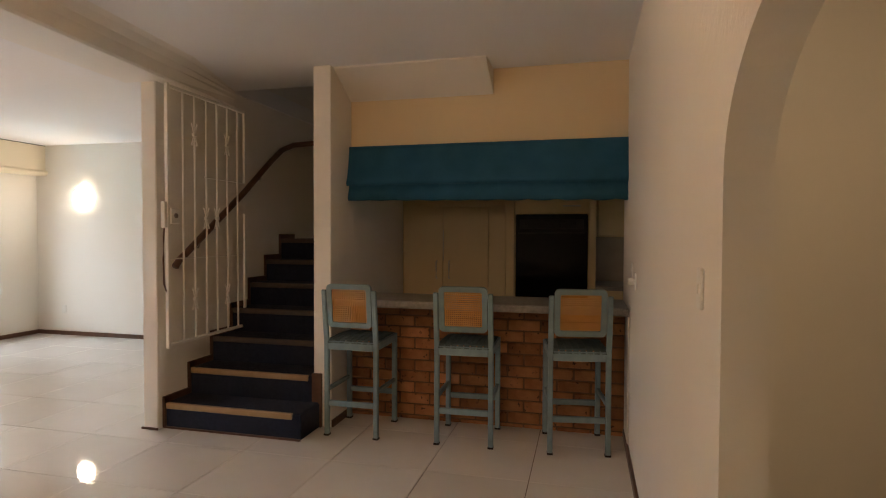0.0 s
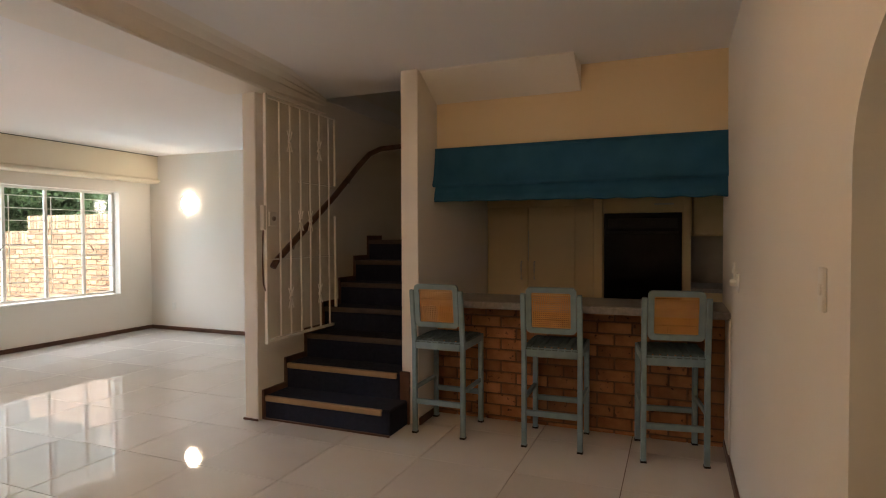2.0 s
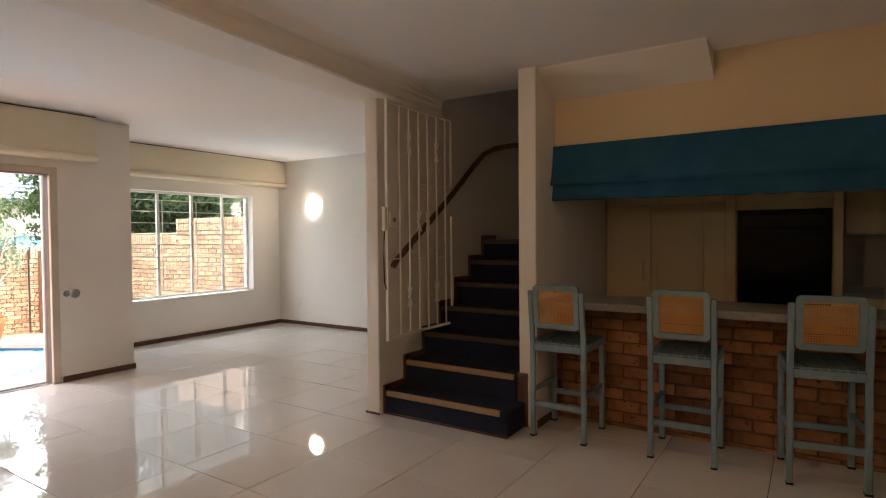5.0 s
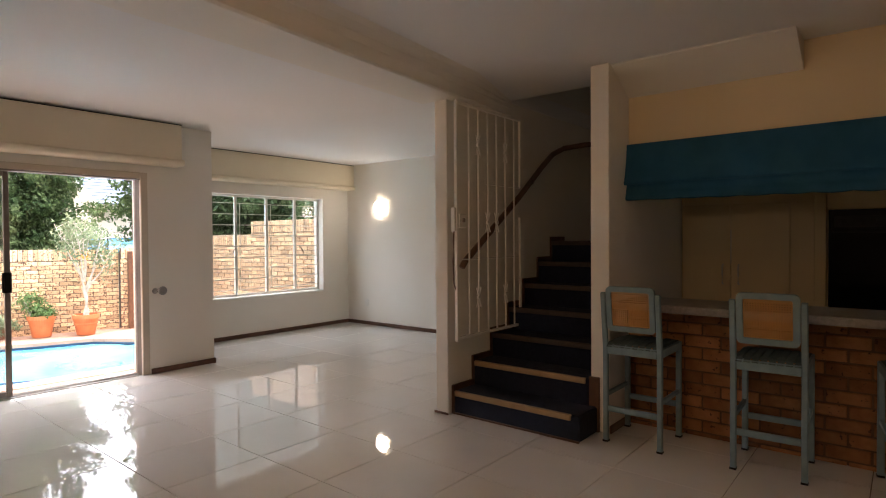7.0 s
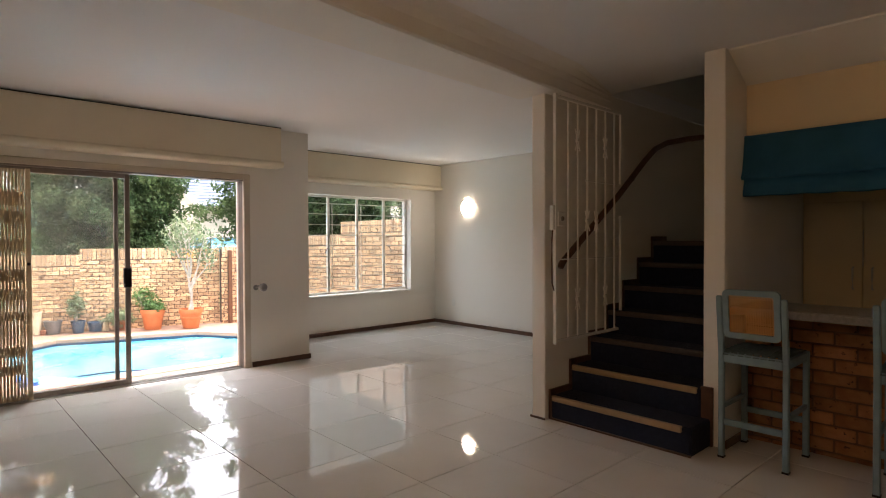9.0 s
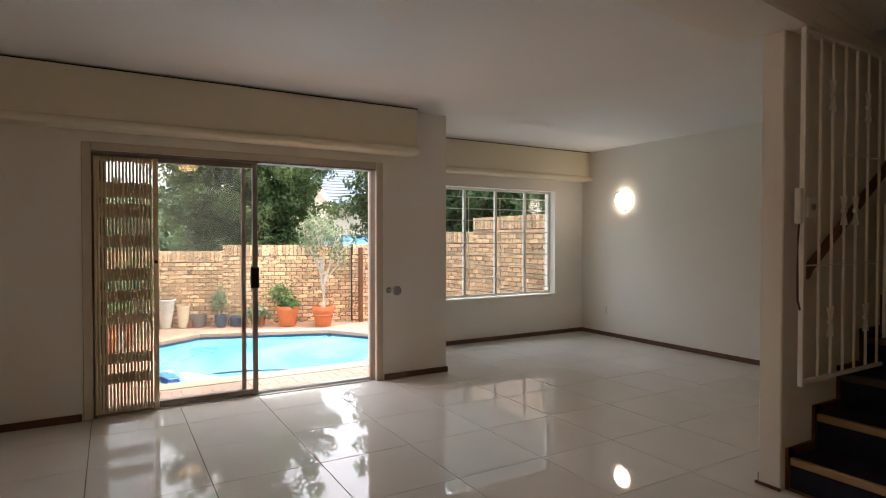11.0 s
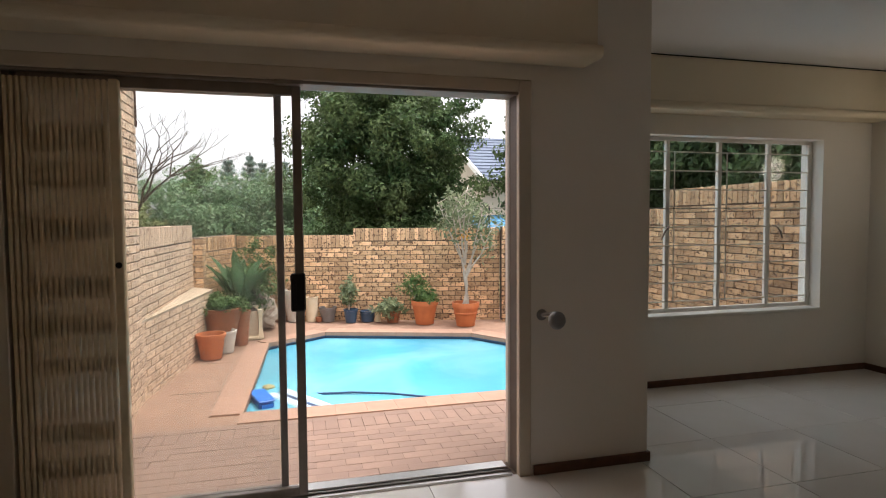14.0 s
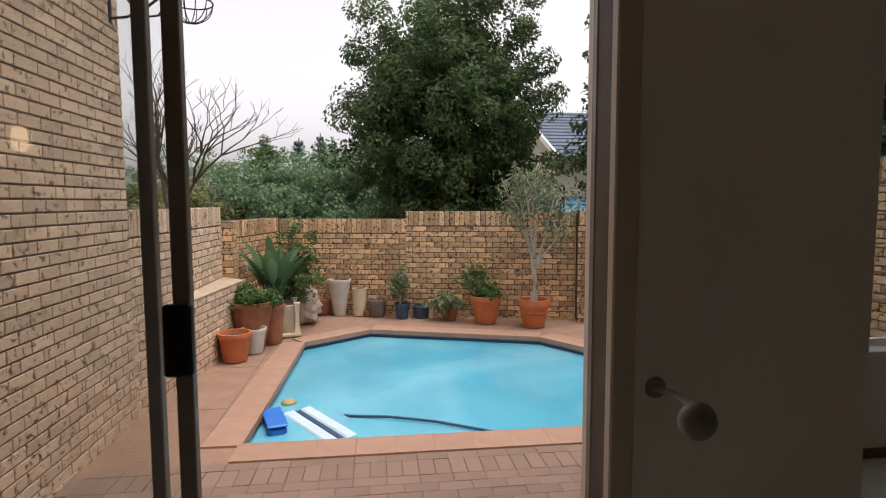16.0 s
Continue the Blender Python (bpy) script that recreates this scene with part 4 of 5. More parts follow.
wpart("frame_bottom", (WX - 0.015, WY0, WZ0 + 0.006, WX + 0.015, WY1, WZ0 + 0.04))
wpart("frame_top", (WX - 0.015, WY0, WZ1 - 0.03, WX + 0.015, WY1, WZ1))
cols_y = [WY0 + 0.015, 4.55, 5.045, 5.54, WY1 - 0.015]
for yy in cols_y:
    wpart("mullion", (WX - 0.018, yy - 0.017, WZ0 + 0.04, WX + 0.018, yy + 0.017, WZ1 - 0.03))
for a, b in zip(cols_y, cols_y[1:]):
    wpart("sash_bar", (WX - 0.024, a + 0.022, WZ0 + 0.05, WX - 0.004, a + 0.034, WZ1 - 0.2))
    g = part("pane", boxes((WX - 0.004, a + 0.01, WZ0 + 0.03, WX + 0.001, b - 0.01, WZ1 - 0.02)), GLASS, wi)
    g.visible_shadow = False
for k in range(9):
    zz = WZ0 + 0.10 + k * 0.152
    part("burglar_bar", tube([(WX + 0.026, WY0 + 0.012, zz), (WX + 0.026, WY1 - 0.012, zz)], 0.0055, 6), WHITE, wi)
for yy in (4.60, 5.10, 5.50, 5.93):
    part("burglar_upright", tube([(WX + 0.032, yy, WZ0 + 0.10), (WX + 0.032, yy, WZ0 + 1.32)], 0.005, 6), WHITE, wi)
for yy, s in ((4.55, -1), (5.56, 1)):
    part("stay_handle", tube([(WX + 0.04, yy, 1.28), (WX + 0.06, yy + s * 0.02, 1.27), (WX + 0.065, yy + s * 0.06, 1.23), (WX + 0.06, yy + s * 0.085, 1.17)], 0.007, 8), BRONZE, wi, "dark casement handle")

# ---- lamps ----


def sconce(x, y, z, rz, label, mat):
    s = thing("wall_lamp", x, y, z, label, "wall lamp", rz=rz)
    part("back_plate", lathe([(0.0, 0), (0.07, 0.0), (0.065, 0.012), (0, 0.014)], 24), WHITE, s).matrix_basis = pose(0, 0, 0, -90, 0, 0)
    part("glass_bowl", lathe([(0.0, 0.016), (0.126, 0.016), (0.13, 0.022), (0.12, 0.038), (0.09, 0.055), (0.05, 0.066), (0.0, 0.07)], 40), mat, s, "lit opal glass bowl", smooth=True).matrix_basis = pose(0, 0, 0, -90, 0, 0)
    for a in (50, 255):
        part("clip", boxes((-0.008, 0.0, -0.012, 0.008, 0.045, 0.012), bevel=0.003), BRONZE, s, "dark metal clip").matrix_basis = pose(0.134 * math.cos(radians(a)), 0, 0.134 * math.sin(radians(a)))
    return s


sconce(-7.30, YN, 1.85, 180, "round opal glass wall lamp, lit, on the end wall", BOWL)
sconce(-2.6, YS, 1.95, 0, "round opal glass wall lamp, lit, on the south wall", BOWL_S)
cl = thing("ceiling_lamp", -1.7, 1.7, H, "opal glass bowl ceiling lamp, lit", "ceiling lamp", "bowl ceiling lamps")
part("rose", lathe([(0.0, 0.0), (0.09, 0.0), (0.09, -0.02), (0.0, -0.022)], 24), WHITE, cl)
part("glass_bowl", lathe([(0.0, -0.115), (0.07, -0.11), (0.12, -0.09), (0.155, -0.055), (0.165, -0.022), (0.0, -0.021)], 36), BOWL_W, cl, "lit opal glass bowl", smooth=True)
pl = thing("ceiling_lamp", 0.1, 1.6, H, "dim opal glass bowl lamp in the passage", "ceiling lamp", "bowl ceiling lamps")
part("rose", lathe([(0.0, 0.0), (0.09, 0.0), (0.09, -0.02), (0.0, -0.022)], 24), WHITE, pl)
part("glass_bowl", lathe([(0.0, -0.115), (0.07, -0.11), (0.12, -0.09), (0.155, -0.055), (0.165, -0.022), (0.0, -0.021)], 36), BOWL_P, pl, "lit opal glass bowl", smooth=True)

# ---- bricks of the bar and tiles of the floor ----
brick_wall("wall_bar", (XE - 0.002, 4.34), (-2.516, 4.34), 0.0, CZ - 0.052, 0.2, (BRICK_B, BRICK_B), MORTAR_B, "brown flecked face-brick bar front", near=(-1, 9), seed=3)

P = 0.6
TX, TY = -2.268 - P * 10, 3.463 - P * 8
TILE_MESH = {}
for ix in range(0, 18):
    for iy in range(0, 16):
        x0, x1 = TX + ix * P, TX + (ix + 1) * P - 0.0042
        y0, y1 = TY + iy * P, TY + (iy + 1) * P - 0.0042
        x0, x1, y0, y1 = max(x0, -8.08), min(x1, 1.2 if y0 > 3.7 else 0.6), max(y0, YS), min(y1, 6.5)
        if x0 < XW - 0.03 and y0 < YP - 0.18:
            if x1 <= XW:
                y0 = YP - 0.18
            else:
                x0 = XW - 0.03
        if x1 - x0 < 0.03 or y1 - y0 < 0.03 or (x0 > -0.39 and y0 > 3.2 and y1 < 4.36):
            continue
        key = (round(x1 - x0, 3), round(y1 - y0, 3))
        if key not in TILE_MESH:
            TILE_MESH[key] = mesh_of(boxes((0, 0, -0.012, key[0], key[1], 0.0), bevel=0.0012), "tile", TILE)
        t = new("tile", TILE_MESH[key])
        t.parent = floor
        t.location = (x0, y0, random.uniform(-0.0004, 0.0004))
        t.rotation_euler = (random.uniform(-0.0007, 0.0007), random.uniform(-0.0007, 0.0007), 0)

# ---- outside: ground, terrace, pool ----
from mathutils.geometry import tessellate_polygon

POOL_EDGE = [(-9.75, 1.08), (-9.75, 4.9), (-11.9, 4.9), (-12.80, 4.31), (-13.56, 2.035), (-12.91, 1.17)]


def flat(outer, inner, z, name):
    """A level sheet with one hole in it."""
    loops = [[Vector((*p, z)) for p in outer], [Vector((*p, z)) for p in inner]]
    verts = [v for l in loops for v in l]
    me = bpy.data.meshes.new(name)
    me.from_pydata(verts, [], [tuple(t) for t in tessellate_polygon(loops)])
    bm = bmesh.new()
    bm.from_mesh(me)
    bmesh.ops.recalc_face_normals(bm, faces=list(bm.faces))
    if sum(f.normal.z for f in bm.faces) < 0:
        bmesh.ops.reverse_faces(bm, faces=list(bm.faces))
    return bm


yard = [(-15.4, -0.2), (-7.0, -0.2), (-7.0, 6.8), (-15.4, 6.8)]
structure("terrace", flat(yard, POOL_EDGE, GZ - 0.012, "terrace"), SCREED, "pinkish clay paved terrace round a pool", "terrace")
structure("ground", flat([(-900, -900), (900, -900), (900, 900), (-900, 900)], [(-15.3, -0.1), (-7.05, -0.1), (-7.05, 6.7), (-15.3, 6.7)], GZ - 0.06, "ground"), GRASS, "rough grass ground beyond the walls", "ground")

pool = tagged(new("swimming_pool"), "small angular pool of pale turquoise water with clay coping", "swimming pool", kind="structure")
DEPTH = -1.75
bm = bmesh.new()
ring0 = [bm.verts.new((x, y, GZ - 0.15)) for x, y in POOL_EDGE]
ring1 = [bm.verts.new((x, y, DEPTH + (0.45 if x < -12.5 else 0.0))) for x, y in POOL_EDGE]
for k in range(6):
    bm.faces.new((ring0[k], ring0[(k + 1) % 6], ring1[(k + 1) % 6], ring1[k]))
bm.faces.new(ring1)
bmesh.ops.recalc_face_normals(bm, faces=list(bm.faces))
bmesh.ops.reverse_faces(bm, faces=list(bm.faces))
part("basin", bm, POOL, pool, "pale blue marbled pool plaster")
bm = bmesh.new()
a = [bm.verts.new((x, y, GZ - 0.16)) for x, y in POOL_EDGE]
b = [bm.verts.new((x, y, GZ - 0.01)) for x, y in POOL_EDGE]
for k in range(6):
    bm.faces.new((a[k], b[k], b[(k + 1) % 6], a[(k + 1) % 6]))
part("waterline_tiles", bm, MOSAIC, pool, "navy mosaic waterline tiles")
bm = bmesh.new()
bm.faces.new([bm.verts.new((x, y, GZ - 0.105)) for x, y in POOL_EDGE])
w = part("water", bm, WATER, pool, "clear turquoise pool water")
w.visible_shadow = False

# coping stones round the edge
cx, cy = -11.6, 3.0
STONE_MESH = {}
for k in range(6):
    p, q = Vector((*POOL_EDGE[k], 0)), Vector((*POOL_EDGE[(k + 1) % 6], 0))
    u = (q - p).normalized()
    out = Vector((u.y, -u.x, 0))
    if out.dot(Vector((cx, cy, 0)) - p) > 0:
        out = -out
    n = max(1, round((q - p).length / 0.30))
    step = (q - p).length / n
    key = round(step, 3)
    if key not in STONE_MESH:
        STONE_MESH[key] = mesh_of(boxes((0.0004, -0.03, -0.05, key - 0.0004, 0.27, 0.012), bevel=0.0012), "coping_stone", COPING)
    for s in range(n):
        o = new("coping_stone", STONE_MESH[key])
        o.parent = pool
        m = Matrix(((u.x, out.x, 0, 0), (u.y, out.y, 0, 0), (0, 0, 1, 0), (0, 0, 0, 1)))
        if m.determinant() < 0:
            m = m @ Matrix.Diagonal((-1, 1, 1, 1)) @ Matrix.Translation((-key, 0, 0))
        o.matrix_basis = Matrix.Translation(p + u * step * s + Vector((0, 0, GZ - 0.006))) @ m

# skimmer mouth, cleaner and floating things in the pool
sk = thing("pool_skimmer", -11.95, 4.86, GZ - 0.07, "dark blue skimmer flap in the pool wall", "pool skimmer")
part("flap", boxes((-0.12, -0.05, -0.04, 0.12, 0.03, 0.04), bevel=0.006), MOSAIC, sk)
part("face_plate", boxes((-0.10, -0.058, 0.012, 0.10, -0.050, 0.036), bevel=0.002), WHITE, sk, "white skimmer plate")
bx = thing("leaf_trap", -10.38, 1.24, GZ - 0.20, "bright blue plastic leaf trap floating in the pool", "leaf trap", rz=17)
part("tub", boxes((-0.22, -0.075, 0.0, 0.22, 0.075, 0.16), bevel=0.02, segments=2), BLUE_PLASTIC, bx)
part("lid", boxes((-0.23, -0.085, 0.16, 0.23, 0.085, 0.18), bevel=0.008), BLUE_PLASTIC, bx)
st2 = thing("pool_ladder", -10.38, 1.61, GZ - 0.142, "white plastic pool ladder lying in the water", "pool ladder", rz=33)
for k in (-1, 1):
    part("board", boxes((-0.42, k * 0.085 - 0.055, 0, 0.42, k * 0.085 + 0.055, 0.05), bevel=0.012), PALE_BLUE, st2)
part("blue_strip", boxes((-0.40, -0.026, 0.0, 0.40, 0.026, 0.044), bevel=0.006), MOSAIC, st2, "dark blue strip")
fl = thing("pool_float", -10.93, 1.28, GZ - 0.12, "dull yellow round chlorine float", "pool float")
part("disc", lathe([(0.0, 0.0), (0.065, 0.0), (0.075, 0.02), (0.06, 0.04), (0.03, 0.05), (0.0, 0.05)], 20), YELLOW, fl, smooth=True)
cl2 = thing("pool_cleaner", -10.70, 1.76, GZ - 0.205, "blue pool cleaner with a long floating hose", "pool cleaner")
part("body", lathe([(0.0, 0.0), (0.16, 0.0), (0.17, 0.03), (0.10, 0.07), (0.04, 0.09), (0.0, 0.09)], 20), BLUE_PLASTIC, cl2, smooth=True)
part("hose", tube([(0.08, 0.03, 0.08), (0.20, 0.12, 0.11), (0.30, 0.46, 0.125), (0.46, 0.86, 0.125), (0.72, 1.30, 0.12), (0.86, 1.74, 0.07)], 0.013, 8), MOSAIC, cl2, "dark ribbed hose")

# pavers in rows along the house front
PAV = mesh_of(boxes((0, 0, -0.05, 0.1065, 0.2192, 0), bevel=0.0025), "paver", PAVER)
PAV_S = mesh_of(boxes((0, 0, -0.05, 0.217, 0.107, 0), bevel=0.0025), "paver", PAVER)
terrace = bpy.data.objects["terrace"]
count = 0
rest = []
rnd = random.Random(5)
xs = -9.46
row = 0
while xs < -7.2:
    upright = row == 1
    w = 0.22 if upright else 0.11
    step = 0.11 if upright else 0.22
    y = 0.2 - (0.11 if row % 2 else 0)
    while y < 5.6:
        zj = GZ + rnd.uniform(-0.002, 0.002)
        if count < 298 and y > 0.4 and y < 4.6:
            o = new("paver", PAV_S if upright else PAV)
            o.parent = terrace
            o.location = (xs, y, zj)
            o.rotation_euler = (0, 0, rnd.uniform(-0.006, 0.006))
            count += 1
        else:
            rest.append((xs, y, GZ - 0.05, xs + w - 0.004, y + step - 0.004, zj))
        y += step
    xs += w
    row += 1
bm = boxes(*rest)
tagged(part("paving", bm, PAVER_J, terrace), kind="stuff")

# open joint that runs beside the coping, and a few cross joints in the plain slab
tagged(part("slab_joint", boxes((-12.7, 0.80, GZ - 0.012, -9.75, 0.808, GZ - 0.0085)), GROUT, terrace), "dark open joint in the paving")
for x, y0, y1 in ((-10.6, 0.3, 0.80), (-11.9, 0.42, 0.80)):
    part("slab_joint", boxes((x, y0, GZ - 0.012, x + 0.006, y1, GZ - 0.009)), GROUT, terrace)

# ---- walls of face brick ----
H_Y = 0.11
brick_wall("house_wall", (-10.42, H_Y), (-7.12, H_Y), GZ, 4.2, 0.3, (BRICK_W, BRICK_WJ), MORTAR_W, "pale flecked face-brick wing of the house", near=(1.0, 3.0), seed=11)
structure("house_wing", boxes((-10.41, -3.0, GZ, -7.12, H_Y - 0.3, 4.2)), MORTAR, "brick wing of the house", "wall")
brick_wall("garden_wall_west", (-13.05, H_Y + 0.05), (-10.425, H_Y - 0.004), GZ, 1.29, 0.23, (BRICK_W, BRICK_WJ), MORTAR_W, "pale face-brick garden wall with a soldier course", soldier=True, near=(-1, 9), seed=12)
brick_wall("garden_wall_plinth", (-13.05, 0.42), (-10.43, 0.104), GZ, 0.33, 0.16, (BRICK_W, BRICK_WJ), MORTAR_W, "thicker brick base of the garden wall", near=(-1, 9), limit=200, seed=13)
cap = bmesh.new()
cv = [cap.verts.new(p) for p in ((-13.05, 0.15, 0.325), (-13.05, 0.424, 0.325), (-10.43, 0.108, 0.325), (-13.05, 0.15, 0.39), (-13.05, 0.424, 0.345), (-10.43, 0.108, 0.345))]
for f in ((0, 1, 2), (3, 5, 4), (0, 3, 4, 1), (1, 4, 5, 2), (2, 5, 3, 0)):
    cap.faces.new([cv[k] for k in f])
bmesh.ops.recalc_face_normals(cap, faces=list(cap.faces))
structure("plinth_cap", cap, CAPPING, "sloped mortar capping on the garden wall base", "capping")
brick_wall("garden_pillar", (-13.30, 0.30), (-13.05, 0.30), GZ, 1.10, 0.3, (BRICK, BRICK_J), MORTAR, "square face-brick garden pillar", near=(-1, 9), seed=14)
brick_wall("garden_pillar_side", (-13.043, 0.29), (-13.043, 0.10), GZ, 1.10, 0.02, (BRICK, BRICK_J), MORTAR, "face-brick side of a garden pillar", near=(-1, 9), seed=15)
BC = (-15.05, 0.55)
brick_wall("garden_wall_corner", BC, (-13.30, 0.20), GZ, 1.10, 0.2, (BRICK, BRICK_J), MORTAR, "face-brick garden wall with a soldier course", soldier=True, near=(-1, 9), seed=16)
BM, BE = (-14.53, 2.61), (-13.88, 5.18)
brick_wall("garden_wall_back", BM, BC, GZ, 1.08, 0.2, (BRICK, BRICK_J), MORTAR, "yellow face-brick garden wall with a soldier course", soldier=True, near=(-1, 9), seed=17)
brick_wall("garden_wall_back_high", BE, BM, GZ, 1.20, 0.2, (BRICK, BRICK_J), MORTAR, "yellow face-brick garden wall, one step higher", soldier=True, near=(-1, 9), seed=18)
brick_wall("garden_wall_end", (-13.30, 6.66), (-13.68, 5.15), GZ, 1.22, 0.3, (BRICK, BRICK_J), MORTAR, "yellow face-brick pillar and wall", soldier=True, near=(-1, 9), seed=19)
brick_wall("side_wall_far", (-11.2, 6.66), (-13.4, 6.66), GZ, 1.48, 0.2, (BRICK, BRICK_J), MORTAR, "yellow face-brick boundary wall", soldier=True, near=(-1, 9), seed=20)
brick_wall("side_wall_near", (-8.1, 6.66), (-11.2, 6.66), GZ, 1.74, 0.2, (BRICK, BRICK_J), MORTAR, "yellow face-brick boundary wall, one step higher", soldier=True, near=(-1, 9), seed=21)
brick_wall("window_reveal", (XB - 0.23, 6.05), (XB - 0.23, 6.65), GZ, 2.6, 0.02, (BRICK_W, BRICK_WJ), MORTAR, "pale face-brick beside the window", near=(-1, 9), seed=22)
structure("gate_post", boxes((-13.60, 5.25, GZ, -13.52, 5.33, 1.15), bevel=0.006), WOOD, "brown wooden post against the garden wall", "post")
wh = thing("hanging_hook", -7.12, 0.768, 2.62, "rusty iron rod with a ring hanging outside the sliding door", "hook")
part("arm", tube([(-0.004, 0, 0), (-0.40, 0, 0.01), (-0.63, 0, 0.0)], 0.010, 8), RUST, wh)
part("rod", tube([(-0.632, 0, 0.0), (-0.630, 0.003, -0.30), (-0.634, -0.003, -0.70)], 0.006, 7), RUST, wh)
part("ring", tube([(-0.632 + 0.016 * math.cos(radians(q)), 0, -0.717 + 0.019 * math.sin(radians(q))) for q in range(0, 361, 30)], 0.004, 6), RUST, wh)

hb = thing("hanging_basket", -10.27, H_Y, 2.93, "dark iron wall bracket holding an empty wire hanging basket", "hanging basket")
part("wall_plate", boxes((-0.02, 0.0, -0.20, 0.02, 0.012, 0.12), bevel=0.003), DARK, hb)
part("arm", tube([(0, 0.008, 0.0), (0, 0.22, -0.005), (0, 0.40, 0.03), (0, 0.50, 0.09), (0, 0.56, 0.06), (0, 0.55, 0.02)], 0.013, 8), DARK, hb, "dark iron arm with a curled end")
part("brace", tube([(0, 0.010, -0.16), (0, 0.12, -0.15), (0, 0.24, -0.10), (0, 0.34, -0.02), (0, 0.40, 0.03)], 0.011, 8), DARK, hb)
part("scroll", tube([(0, 0.14, -0.02), (0, 0.20, -0.09), (0, 0.28, -0.14), (0, 0.36, -0.13), (0, 0.40, -0.08)], 0.009, 8), DARK, hb)
bk = part("basket", merge(*[tube([(0.17 * math.cos(a) * math.cos(b), 0.60 + 0.17 * math.sin(a) * math.cos(b), -0.02 - 0.16 * math.sin(b)) for b in (radians(q) for q in range(0, 91, 15))], 0.004, 5) for a in (radians(q) for q in range(0, 360, 30))]), DARK, hb, "wire basket")
part("rim", tube([(0.17 * math.cos(radians(q)), 0.60 + 0.17 * math.sin(radians(q)), -0.02) for q in range(0, 361, 20)], 0.006, 6), DARK, bk)
part("hanger", merge(*[tube([(0.17 * math.cos(radians(q)), 0.60 + 0.17 * math.sin(radians(q)), -0.02), (0, 0.56, 0.30)], 0.003, 5) for q in (90, 210, 330)]), DARK, bk)

# ---- pots ----


def pot(name, x, y, r, h, mat, label, base=0.72, rim=0.05, soil=True, group=""):
    p = thing(name, x, y, GZ, label, "plant pot", group)
    body = [(0.0, 0.0), (r * base, 0.0), (r * (base + (0.92 - base) * 0.5), h * 0.45), (r * 0.93, h - rim), (r, h - rim + 0.004), (r, h), (r * 0.88, h), (r * 0.84, h - rim * 1.2), (0.0, h - rim * 1.2)]
    part("body", lathe(body, 32), mat, p, smooth=False)
    if soil:
        part("soil", lathe([(0.0, h - rim * 1.1), (r * 0.85, h - rim * 1.1), (0.0, h - rim * 0.8)], 20), SOIL, p, "dark potting soil")
    return p


potA = pot("tree_pot", -13.46, 4.41, 0.235, 0.40, TERRACOTTA, "orange terracotta pot holding a small pale tree", 0.66, 0.085)
part("band", lathe([(0.198, 0.20), (0.205, 0.21), (0.207, 0.225), (0.2, 0.235)], 32), TERRACOTTA, potA)
pot("shrub_pot", -13.82, 3.77, 0.235, 0.41, TERRACOTTA, "orange terracotta pot with a leafy shrub", 0.66, 0.075)
pot("low_pot", -14.10, 3.25, 0.14, 0.22, CLAY_DULL, "small weathered clay pot with a spider plant", 0.7)
pot("candle_pot", -14.24, 3.0, 0.055, 0.20, PALE_POT, "narrow cream clay cylinder pot", 0.95, 0.02)
pot("blue_pot", -14.33, 2.83, 0.14, 0.19, BLUE_POT, "low blue glazed pot", 0.8, 0.03)
pot("blue_pot", -14.31, 2.53, 0.13, 0.24, BLUE_POT, "blue glazed pot with a variegated plant", 0.7, 0.03)
pot("grey_pot", -14.53, 2.14, 0.16, 0.26, GREY_POT, "grey plastic plant pot", 0.72, 0.04)
pot("cream_planter", -14.63, 1.86, 0.125, 0.44, PALE_POT, "tall cream cylinder planter", 0.8, 0.02)
pot("tall_planter", -14.70, 1.54, 0.19, 0.58, CONCRETE, "tall tapered pale concrete planter", 0.52, 0.04)
pot("dull_pot", -14.80, 1.26, 0.15, 0.26, CLAY_DULL, "weathered clay pot against the wall", 0.7, 0.05)
pot("front_pot", -12.16, 0.50, 0.19, 0.33, TERRACOTTA, "glazed orange clay pot, empty", 0.7, 0.05)
pot("white_pot", -12.50, 0.64, 0.155, 0.30, CONCRETE, "pale rounded cement plant pot", 0.68, 0.04, soil=False)
pot("bowl_pot", -12.78, 0.56, 0.29, 0.58, CLAY_DULL, "wide weathered clay pot of ground cover", 0.55, 0.05)
pot("side_pot", -12.95, 0.78, 0.17, 0.50, CLAY_DULL, "ribbed weathered clay pot", 0.7, 0.05)
sq = thing("square_planter", -13.45, 0.78, GZ, "square buff planter with pale corner posts", "plant pot", rz=12)
part("box", boxes((-0.23, -0.23, 0.03, 0.23, 0.23, 0.43), bevel=0.01), BUFF, sq)
for sx in (-1, 1):
    for sy in (-1, 1):
        bm = lathe([(0.0, 0.04), (0.062, 0.04), (0.048, 0.10), (0.036, 0.18), (0.036, 0.32), (0.048, 0.41), (0.060, 0.46), (0.0, 0.46)], 4)
        bmesh.ops.transform(bm, matrix=pose(sx * 0.235, sy * 0.235, 0, 0, 0, 45), verts=list(bm.verts))
        part("corner_post", bm, PALE_POT, sq, "pale flared corner post")
part("base", boxes((-0.28, -0.28, 0, 0.28, 0.28, 0.05), bevel=0.01), PALE_POT, sq)
part("soil", boxes((-0.21, -0.21, 0.42, 0.21, 0.21, 0.435)), SOIL, sq)
bag = bmesh.new()
bmesh.ops.create_icosphere(bag, subdivisions=5, radius=1)
